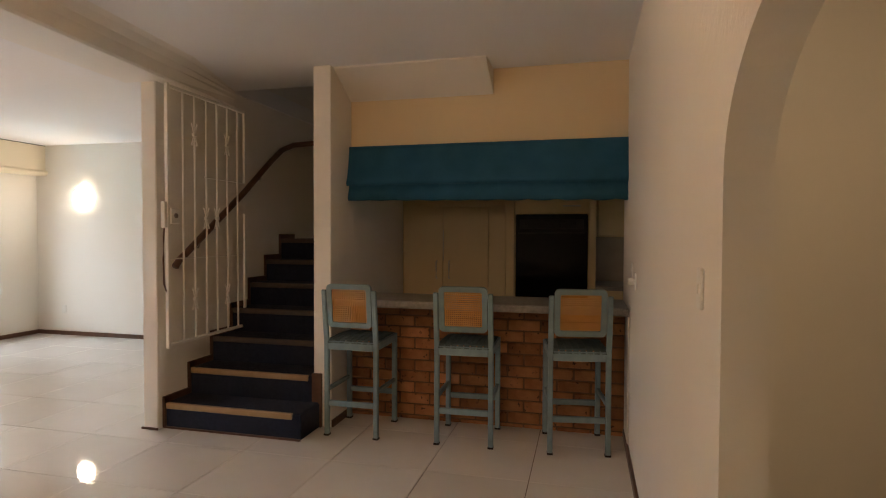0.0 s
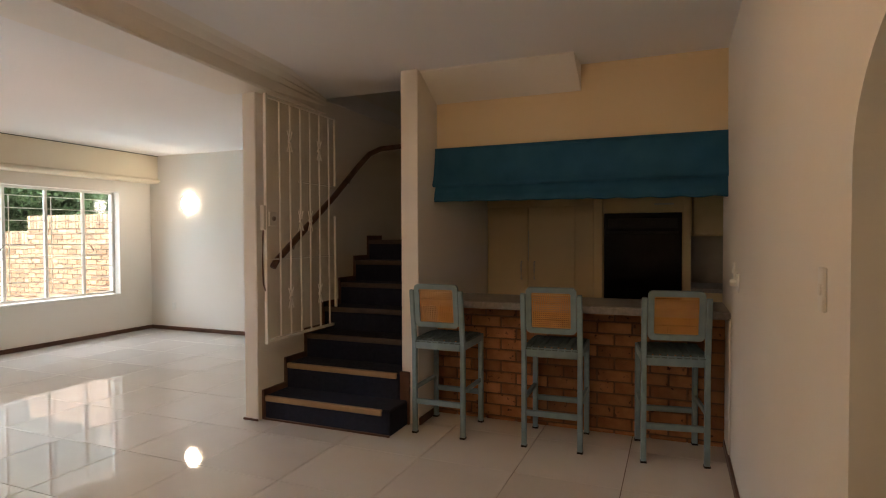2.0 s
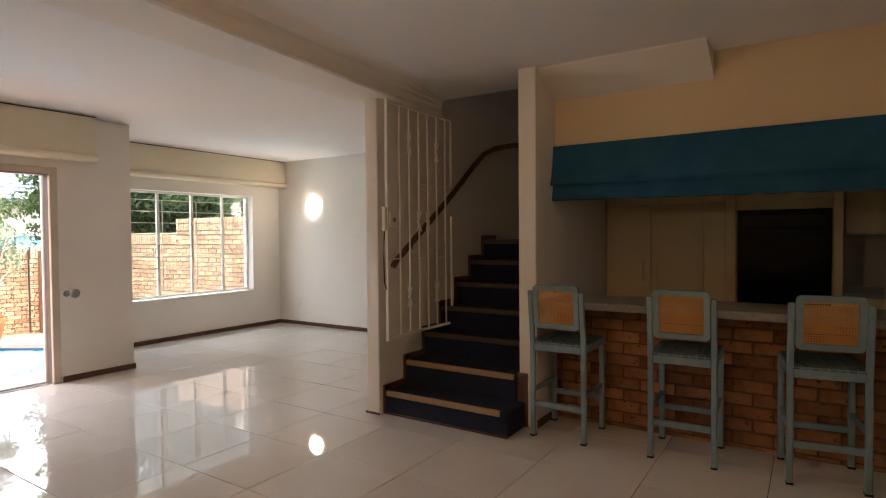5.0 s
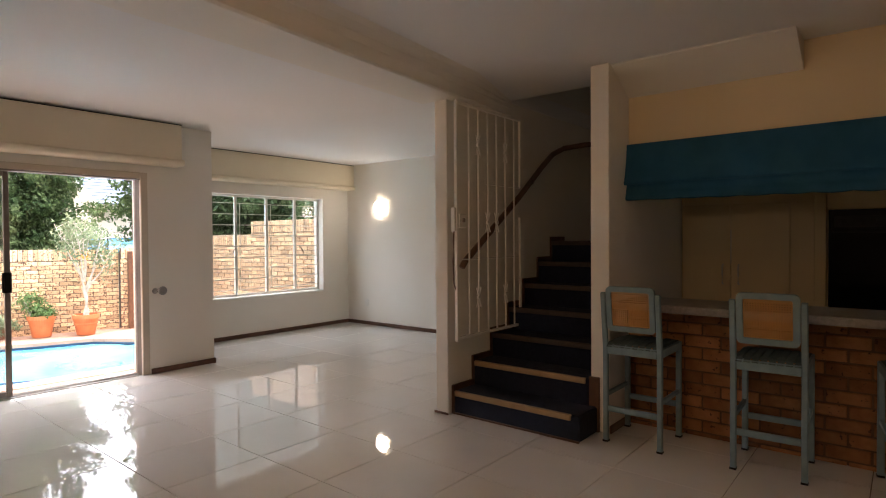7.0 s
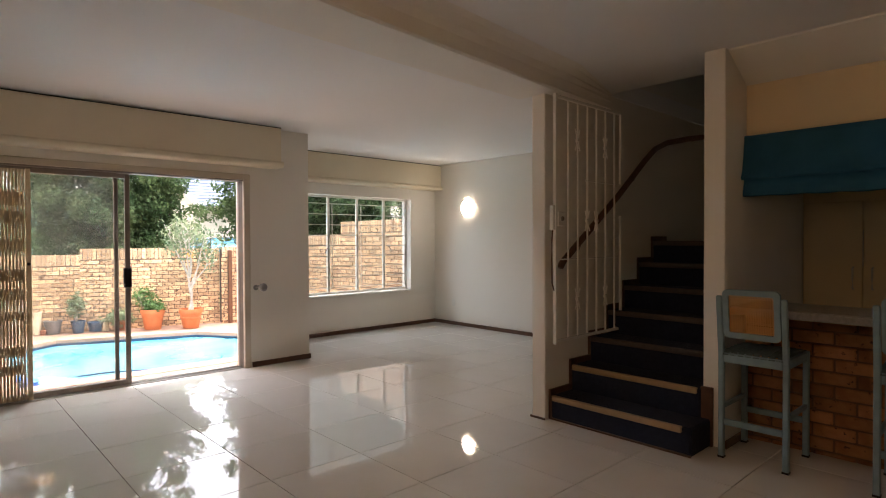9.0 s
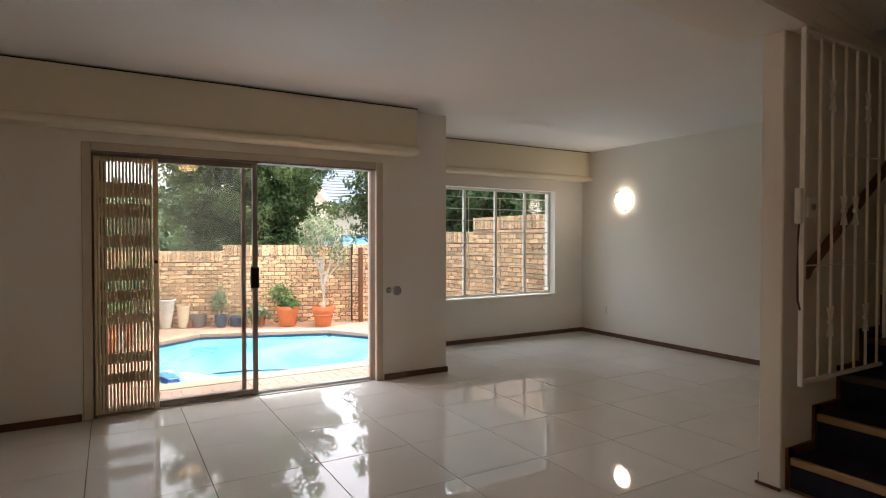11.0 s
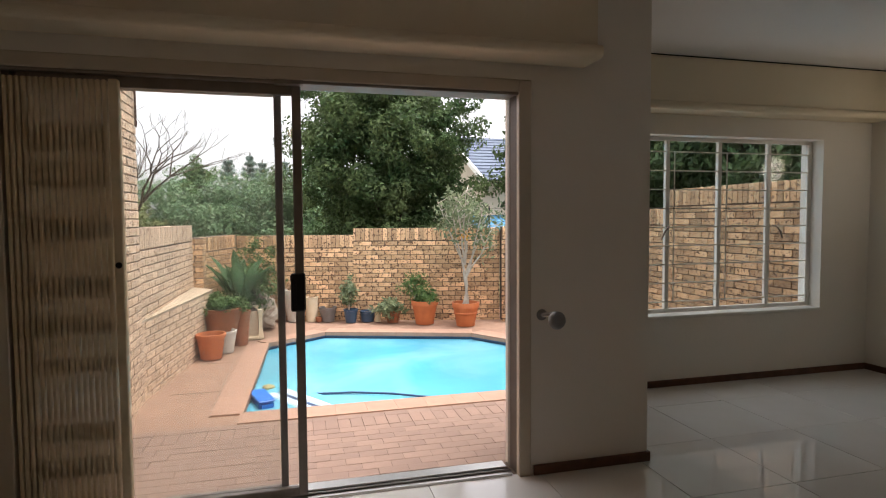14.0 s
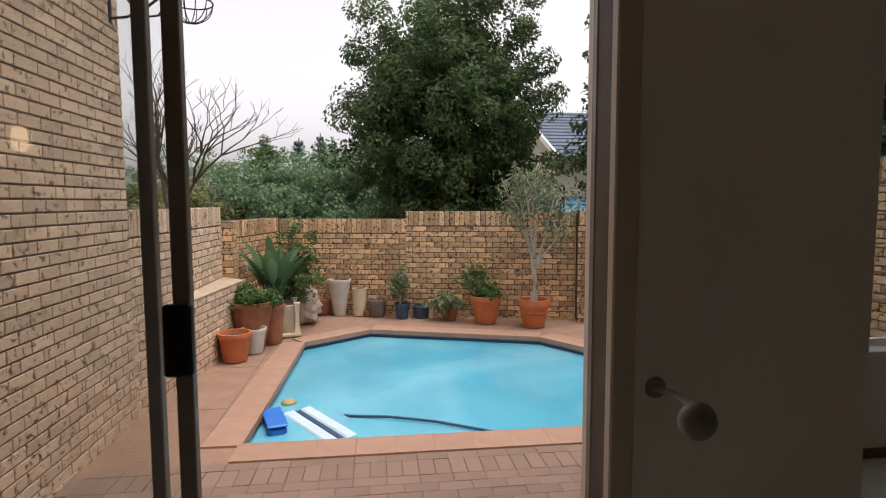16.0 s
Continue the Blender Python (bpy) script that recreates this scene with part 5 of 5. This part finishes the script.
for v in bag.verts:
    p = v.co.copy()
    f = 0.92 + 0.24 * noise.noise(p * 1.9) + 0.20 * abs(noise.noise(Vector((p.x * 1.6 + p.z, p.y * 1.6, p.z * 4.5)))) + 0.045 * noise.noise(p * 8.0)
    v.co = Vector((p.x * 0.29 * f, p.y * 0.30 * f, max(p.z * 0.35 * f, -0.29) + 0.29))
bagt = thing("garden_sack", -14.12, 0.98, GZ, "large grey-brown sacking bundle slumped on the terrace", "sack")
part("sack_body", bag, SACK, bagt, smooth=True)
mb = thing("small_pot", -14.50, 1.98, GZ, "tiny clay pot beside the planters", "plant pot")
part("body", lathe([(0, 0), (0.045, 0), (0.06, 0.09), (0.05, 0.09), (0, 0.08)], 16), CLAY_DULL, mb)


# ---- leaves ----
def leaf_mesh(name, points, normals, size, mat, seed=0, long=1.7):
    """Many small folded leaves, one at each point."""
    g = np.random.RandomState(seed)
    n = len(points)
    a = g.normal(size=(n, 3))
    nn = normals + 0.8 * g.normal(size=(n, 3))
    nn /= np.linalg.norm(nn, axis=1)[:, None] + 1e-9
    u = np.cross(nn, a)
    u /= np.linalg.norm(u, axis=1)[:, None] + 1e-9
    v = np.cross(nn, u)
    s = (size * g.uniform(0.6, 1.3, n))[:, None]
    c = np.stack([points - u * s * long * 0.5, points + v * s * 0.42 + nn * s * 0.12, points + u * s * long * 0.5, points - v * s * 0.42 + nn * s * 0.12], 1).reshape(-1, 3)
    me = bpy.data.meshes.new(name)
    idx = np.arange(4 * n).reshape(-1, 4)
    tri = np.concatenate([idx[:, [0, 1, 2]], idx[:, [0, 2, 3]]], 1).reshape(-1, 3)
    me.from_pydata(c.tolist(), [], tri.tolist())
    me.materials.append(mat)
    return me


def clumps(centre, radii, count, clump_r, per, seed, shell=0.55, floor_z=None):
    """Leaf places: clumps spread through an egg-shaped crown, thick near its skin, with gaps between."""
    g = np.random.RandomState(seed)
    d = g.normal(size=(count, 3))
    d /= np.linalg.norm(d, axis=1)[:, None]
    r = g.uniform(shell, 1.0, count) * (1 + 0.12 * np.sin(d[:, 0] * 5 + seed) + 0.10 * np.sin(d[:, 2] * 7 + d[:, 1] * 4))
    c = np.array(centre) + d * r[:, None] * np.array(radii)
    if floor_z is not None:
        c[:, 2] = np.maximum(c[:, 2], floor_z + g.uniform(0, 0.4, count))
    e = g.normal(size=(count, per, 3))
    e /= np.linalg.norm(e, axis=2)[:, :, None]
    cr = clump_r * g.uniform(0.6, 1.3, count)
    pts = c[:, None, :] + e * (g.uniform(0.3, 1.0, (count, per)) ** 0.5 * cr[:, None])[:, :, None] * np.array([1, 1, 0.8])
    nrm = e + 0.6 * d[:, None, :] + np.array([0, 0, 0.5])
    return pts.reshape(-1, 3), nrm.reshape(-1, 3)


def tree(name, x, y, z0, crown_c, radii, label, mat, count, clump_r, per, leaf, seed, trunk_r=0.12, bark=BARK_D, shell=0.55, category="tree"):
    t = thing(name, x, y, z0, label, category)
    tz = crown_c[2] - z0
    rnd = random.Random(seed)
    limbs = [tube([(0, 0, 0), (0.03, 0.02, tz * 0.4), (-0.02, 0.05, tz * 0.8), (0, 0, tz)], 0, 10, [trunk_r * 1.25, trunk_r, trunk_r * 0.75, trunk_r * 0.5])]
    for k in range(9):
        a = rnd.uniform(0, 6.28)
        zz = tz * rnd.uniform(0.35, 0.85)
        e = Vector((math.cos(a) * radii[0] * 0.7, math.sin(a) * radii[1] * 0.7, zz + radii[2] * rnd.uniform(0.1, 0.6)))
        limbs.append(tube([(0, 0, zz), tuple(e * 0.5 + Vector((0, 0, zz * 0.45))), tuple(e)], 0, 6, [trunk_r * 0.45, trunk_r * 0.28, trunk_r * 0.1]))
    part("trunk", merge(*limbs), bark, t)
    pts, nrm = clumps((crown_c[0] - x, crown_c[1] - y, crown_c[2] - z0), radii, count, clump_r, per, seed, shell)
    ob = new("crown", leaf_mesh("crown", pts, nrm, leaf, mat, seed))
    ob.parent = t
    tagged(ob, kind="stuff")
    return t


tree("broadleaf_tree", -16.9, 3.62, GZ, (-16.9, 3.62, 2.7), (2.1, 2.08, 2.85), "tall dense dark-green broadleaf tree behind the garden wall", LEAF_DARK, 620, 0.37, 230, 0.055, 31, 0.16, shell=0.4)
tree("broadleaf_tree", -16.2, 7.6, GZ, (-16.2, 7.6, 2.9), (1.5, 1.6, 2.4), "dark-green broadleaf tree beside the boundary wall", LEAF_DARK, 260, 0.4, 80, 0.08, 32, 0.14)
tree("hedge_tree", -15.2, 9.3, GZ, (-15.2, 9.3, 3.0), (2.8, 1.6, 2.9), "dense dark-green hedge tree behind the boundary wall", LEAF_DARK, 420, 0.45, 80, 0.09, 34, 0.12)
tree("hedge_tree", -11.5, 9.2, GZ, (-11.5, 9.2, 2.9), (3.6, 1.5, 2.6), "dense dark-green hedge tree behind the boundary wall", LEAF_DARK, 560, 0.42, 90, 0.085, 33, 0.12)

# small tree in a pot: forked pale stems and sparse olive leaves
tt = thing("potted_tree", -13.46, 4.41, GZ + 0.36, "slender pale-barked tree with sparse olive leaves in a terracotta pot", "tree")
rnd = random.Random(8)
stems, tips = [tube([(0, 0, -0.02), (0.015, 0.012, 0.12), (0.02, 0.01, 0.34), (0.0, -0.02, 0.58)], 0, 10, [0.065, 0.042, 0.035, 0.032])], []
for k in range(9):
    a = 2.4 * k + rnd.uniform(-0.3, 0.3)
    z0 = rnd.uniform(0.38, 0.72)
    sp = rnd.uniform(0.12, 0.46)
    top = rnd.uniform(1.35, 2.2) - 0.3 * sp
    side = Vector((math.cos(a), math.sin(a) * 1.15, 0))
    pts = [Vector((0, -0.01, z0)), side * sp * 0.28 + Vector((0, 0, z0 + 0.25)), side * sp * 0.62 + Vector((rnd.uniform(-0.05, 0.05), rnd.uniform(-0.05, 0.05), z0 * 0.45 + top * 0.55)), side * sp + Vector((0, 0, top))]
    stems.append(tube([tuple(p) for p in pts], 0, 7, [0.021, 0.016, 0.011, 0.005]))
    for n in range(5):
        f = rnd.uniform(0.1, 1.0)
        b0 = pts[2].lerp(pts[3], f)
        b1 = b0 + Vector((rnd.uniform(-0.2, 0.2), rnd.uniform(-0.24, 0.24), rnd.uniform(0.0, 0.25)))
        b2 = b1 + Vector((rnd.uniform(-0.1, 0.1), rnd.uniform(-0.12, 0.12), rnd.uniform(-0.12, 0.04)))
        stems.append(tube([tuple(b0), tuple(b1), tuple(b2)], 0, 5, [0.009, 0.006, 0.003]))
        tips += [b1, b2]
    tips.append(pts[3])
part("stem", merge(*stems), BARK, tt, "pale grey bark")
g = np.random.RandomState(9)
tips_a = np.array([tuple(t) for t in tips])
keep = g.uniform(size=len(tips_a)) > 0.25
tips_a = tips_a[keep]
per = 18
pts = np.repeat(tips_a, per, 0) + g.normal(size=(len(tips_a) * per, 3)) * np.array([0.06, 0.075, 0.11]) + np.array([0, 0, -0.06])
ob = new("leaves", leaf_mesh("leaves", pts, g.normal(size=pts.shape), 0.042, LEAF_PALE, 10, 2.3))
ob.parent = tt
tagged(ob, kind="stuff")
bloom = np.array([0.18, -0.06, 1.18]) + g.normal(size=(26, 3)) * np.array([0.03, 0.05, 0.035])
ob = new("bloom", leaf_mesh("bloom", bloom, g.normal(size=bloom.shape), 0.03, PETAL, 11, 1.6))
ob.parent = tt
tagged(ob, "small orange flower head", kind="stuff")


def shrub(name, x, y, z, radii, count, per, leaf, mat, label, seed, clump=0.09, long=1.7):
    t = thing(name, x, y, z, label, "plant")
    rnd = random.Random(seed)
    part("stems", merge(*[tube([(0, 0, 0), (rnd.uniform(-0.5, 0.5) * radii[0], rnd.uniform(-0.5, 0.5) * radii[1], radii[2])], 0, 5, [0.012, 0.004]) for k in range(7)]), BARK, t)
    pts, nrm = clumps((0, 0, radii[2]), radii, count, clump, per, seed, 0.2)
    ob = new("leaves", leaf_mesh("leaves", pts, nrm, leaf, mat, seed, long))
    ob.parent = t
    tagged(ob, kind="stuff")
    return t


shrub("potted_shrub", -13.82, 3.77, GZ + 0.36, (0.22, 0.22, 0.10), 40, 30, 0.04, LEAF_MID, "low dense green shrub in a terracotta pot", 41)
shrub("wispy_shrub", -13.86, 3.62, GZ + 0.38, (0.2, 0.26, 0.30), 40, 22, 0.026, LEAF_MID, "wispy green shrub in a terracotta pot", 42, 0.1, 2.6)
shrub("ground_cover", -12.78, 0.56, GZ + 0.52, (0.36, 0.36, 0.12), 60, 34, 0.038, LEAF_MID, "bright green trailing ground cover in a wide pot", 43)
shrub("variegated_plant", -14.31, 2.50, GZ + 0.22, (0.14, 0.16, 0.34), 34, 20, 0.034, LEAF_PALE, "tall thin variegated plant in a blue pot", 44, 0.08, 2.6)
shrub("spider_plant", -14.06, 3.2, GZ + 0.12, (0.2, 0.26, 0.16), 40, 20, 0.036, LEAF_PALE, "pale spider plant spilling over its pot", 45, 0.08, 3.2)
shrub("feathery_bush", -13.85, 0.86, GZ + 0.32, (0.40, 0.46, 0.56), 150, 34, 0.032, LEAF_MID, "feathery green bush against the garden wall", 46, 0.12, 2.4)

# bird-of-paradise plant with big paddle leaves
bp = thing("paddle_leaf_plant", -13.40, 0.74, GZ + 0.425, "large-leaved green strelitzia in a planter", "plant")
rnd = random.Random(12)
for k in range(22):
    a = k * 2.4 + rnd.uniform(-0.3, 0.3)
    spread = rnd.uniform(0.12, 0.62)
    hgt = rnd.uniform(0.62, 1.0) * (1.1 - 0.45 * spread)
    d = Vector((math.cos(a) * 0.8, math.sin(a), 0))
    p0 = d * 0.05
    p1 = d * spread * 0.35 + Vector((0, 0, hgt * 0.45))
    p2 = d * spread + Vector((0, 0, hgt))
    stem = tube([tuple(p0), tuple(p1)], 0, 6, [0.014, 0.008])
    bm = bmesh.new()
    side = d.cross(Vector((0, 0, 1))).normalized()
    rows = []
    for n in range(9):
        f = n / 8
        c = p1.lerp(p2, f) + Vector((0, 0, 0.05 * math.sin(math.pi * f)))
        wd = 0.072 * math.sin(math.pi * min(1, 0.06 + 0.94 * f) ** 0.8) + 0.003
        up = Vector((0, 0, 0.35 * wd)) - d * 0.3 * wd
        rows.append([bm.verts.new(c - side * wd + up), bm.verts.new(c), bm.verts.new(c + side * wd + up)])
    for p, q in zip(rows, rows[1:]):
        bm.faces.new((p[0], p[1], q[1], q[0]))
        bm.faces.new((p[1], p[2], q[2], q[1]))
    lf = part("leaf", bm, LEAF_BIG, bp, smooth=True)
    part("stalk", stem, LEAF_BIG, lf)

# bare tree beyond the house corner
bt = thing("bare_tree", -19.0, -2.55, GZ, "leafless grey tree beyond the garden wall", "tree")
rnd = random.Random(21)
branches = []


def grow(p, d, length, r, level):
    q = p + d * length
    mid = p + d * length * 0.5 + Vector((rnd.uniform(-1, 1), rnd.uniform(-1, 1), rnd.uniform(-0.3, 0.6))) * length * 0.07
    branches.append(tube([tuple(p), tuple(mid), tuple(q)], 0, 5 if level > 1 else 8, [r, r * 0.85, r * 0.66]))
    if level >= 6:
        return
    for k in range((5, 3, 3, 2, 2, 2)[level]):
        nd = (d + Vector((rnd.uniform(-1, 1), rnd.uniform(-1, 1), rnd.uniform(-0.25, 0.75))) * (0.62 if level else 0.8)).normalized()
        grow(q if level else p.lerp(q, rnd.uniform(0.6, 1.0)), nd, length * rnd.uniform(0.62, 0.85), r * 0.62, level + 1)


grow(Vector((0, 0, 0)), Vector((0.02, 0.12, 1)), 1.5, 0.08, 0)
tagged(part("crown", merge(*branches), BARK_D, bt), kind="stuff")

# far trees and the neighbouring house
k = 0
for x, y, z, r, mat, label, kind in (
        (-26, -1.0, 1.1, (3.0, 2.6, 1.7), LEAF_FAR, "pale green bushy tree beyond the garden", "tree"),
        (-27, 1.9, 1.5, (2.6, 2.0, 1.9), LEAF_FAR, "pale green bushy tree beyond the garden", "tree"),
        (-24, -4.2, 0.5, (2.6, 2.4, 1.4), LEAF_OLIVE, "olive-green bushy tree beyond the garden", "tree"),
        (-34, -3.0, 3.3, (1.5, 1.05, 1.25), LEAF_MID, "grey-green open-crowned tree far off", "tree"),
        (-34, 4.0, 1.4, (3.0, 3.0, 2.0), LEAF_FAR, "pale green bushy tree beyond the garden", "tree"),
        (-44, -10.0, 1.8, (6.0, 6.0, 3.0), LEAF_FAR, "distant line of green trees", "tree"),
        (-46, 8.0, 1.5, (6.0, 6.0, 3.0), LEAF_FAR, "distant line of green trees", "tree"),
        (-24, 14.0, 2.0, (3.5, 3.0, 2.6), LEAF_DARK, "dark-green tree behind the neighbouring house", "tree")):
    k += 1
    open_crown = r[2] < 1.3
    tree("far_tree", x, y, GZ, (x, y, z), r, label, mat, 60 if open_crown else 250, 0.3 if open_crown else 0.45, 60 if open_crown else 105, 0.09, 50 + k, 0.14, shell=0.15 if open_crown else 0.55)
for n, (x, y, h) in enumerate(((-40, -2.25, 5.3), (-41, -1.1, 5.7), (-42, -0.45, 5.4), (-41, 0.95, 5.4), (-43, 0.3, 5.0))):
    t = thing("conifer", x, y, GZ, "blue-green pointed conifer in the distance", "tree")
    part("trunk", tube([(0, 0, 0), (0, 0, h + 0.3)], 0, 6, [0.15, 0.03]), BARK_D, t)
    g = np.random.RandomState(80 + n)
    # tiers of level boughs that lift at their tips, of uneven length
    tier, bough = g.randint(0, 15, 150), g.uniform(0, 6.28, 150)
    reach = (0.12 + 1.35 * (1 - tier / 15.0) ** 0.8) * g.uniform(0.55, 1.15, 150)
    s = g.uniform(0.05, 1, (150, 26))
    a = (bough[:, None] + g.normal(0, 0.13, s.shape)).ravel()
    rr = (reach[:, None] * s).ravel()
    zz = (0.8 + (h - 0.9) * (tier / 14.0)[:, None] + (s ** 2 - 0.5 * s) * 0.5 * reach[:, None] + g.normal(0, 0.05, s.shape)).ravel()
    pts = np.stack([np.cos(a) * rr, np.sin(a) * rr, zz], 1)
    ob = new("crown", leaf_mesh("crown", pts, np.stack([np.cos(a), np.sin(a), 0.8 + 0 * a], 1), 0.11, LEAF_BLUE, n, 2.2))
    ob.parent = t
    tagged(ob, kind="stuff")

hs = thing("neighbour_house", -27.0, 10.5, GZ - 0.45, "cream neighbouring house with a slate-grey tiled roof", "house")
part("wall", boxes((-3, -3.0, 0, 5, 6, 3.6)), RENDER, hs)
for k in range(14):
    rf = bmesh.new()
    f0, f1 = k / 14, (k + 1) / 14
    x0, x1 = 5.5 - 4.5 * f0, 5.5 - 4.5 * f1
    z0, z1 = 3.5 + 2.0 * f0, 3.5 + 2.0 * f1 + 0.02
    v = [rf.verts.new(p) for p in ((x0, -3.1, z0 + 0.05), (x0, 6.5, z0 + 0.05), (x1, 6.5, z1), (x1, -3.1, z1))]
    rf.faces.new(v)
    w = [rf.verts.new(p) for p in ((x0, -3.1, z0), (x0, 6.5, z0))]
    rf.faces.new((v[0], w[0], w[1], v[1]))
    part("tile_course", rf, ROOF, hs)
rf = bmesh.new()
v = [rf.verts.new(p) for p in ((1.0, -3.1, 5.5), (1.0, 6.5, 5.5), (-3.5, 6.5, 3.5), (-3.5, -3.1, 3.5))]
rf.faces.new(v)
part("roof_slope", rf, ROOF, hs)
part("gable", sweep([(-3.0, 3.6), (5.0, 3.6), (1.0, 5.38)], "y", -2.6, -2.5), RENDER, hs)
part("bargeboard", sweep([(5.52, 3.42), (5.52, 3.6), (1.0, 5.62), (1.0, 5.44)], "y", -3.12, -3.05), WHITE, hs)
wdw = part("window", boxes((5.0, -1.6, 1.2, 5.03, -0.4, 2.4)), WHITE, hs)
part("pane", boxes((5.02, -1.52, 1.28, 5.045, -0.48, 2.32)), BLACK, wdw)
part("awning", sweep([(5.0, 2.35), (6.3, 1.9), (6.3, 1.95), (5.0, 2.4)], "y", -3.5, 1.0), AWNING, hs, "blue canvas awning")

ef = thing("electric_fence", -13.92, 5.0, 1.18, "thin dark electric-fence posts with wires on the garden wall", "fence")
for x, y, z in ((0.0, 0.0, 0.0), (0.28, 0.62, 0.03), (0.60, 1.72, 0.30)):
    p = part("post", tube([(x, y, z), (x, y, z + 0.40)], 0.011, 6), DARK, ef)
    for k in range(3):
        part("insulator", boxes((x - 0.014, y - 0.016, z + 0.10 + 0.12 * k, x + 0.020, y + 0.016, z + 0.13 + 0.12 * k), bevel=0.003), DARK, p)
for k in range(3):
    h = 0.115 + 0.12 * k
    part("wire", tube([(0.02, 0.0, h), (0.30, 0.62, 0.03 + h), (0.62, 1.72, 0.30 + h)], 0.003, 5), DARK, ef)
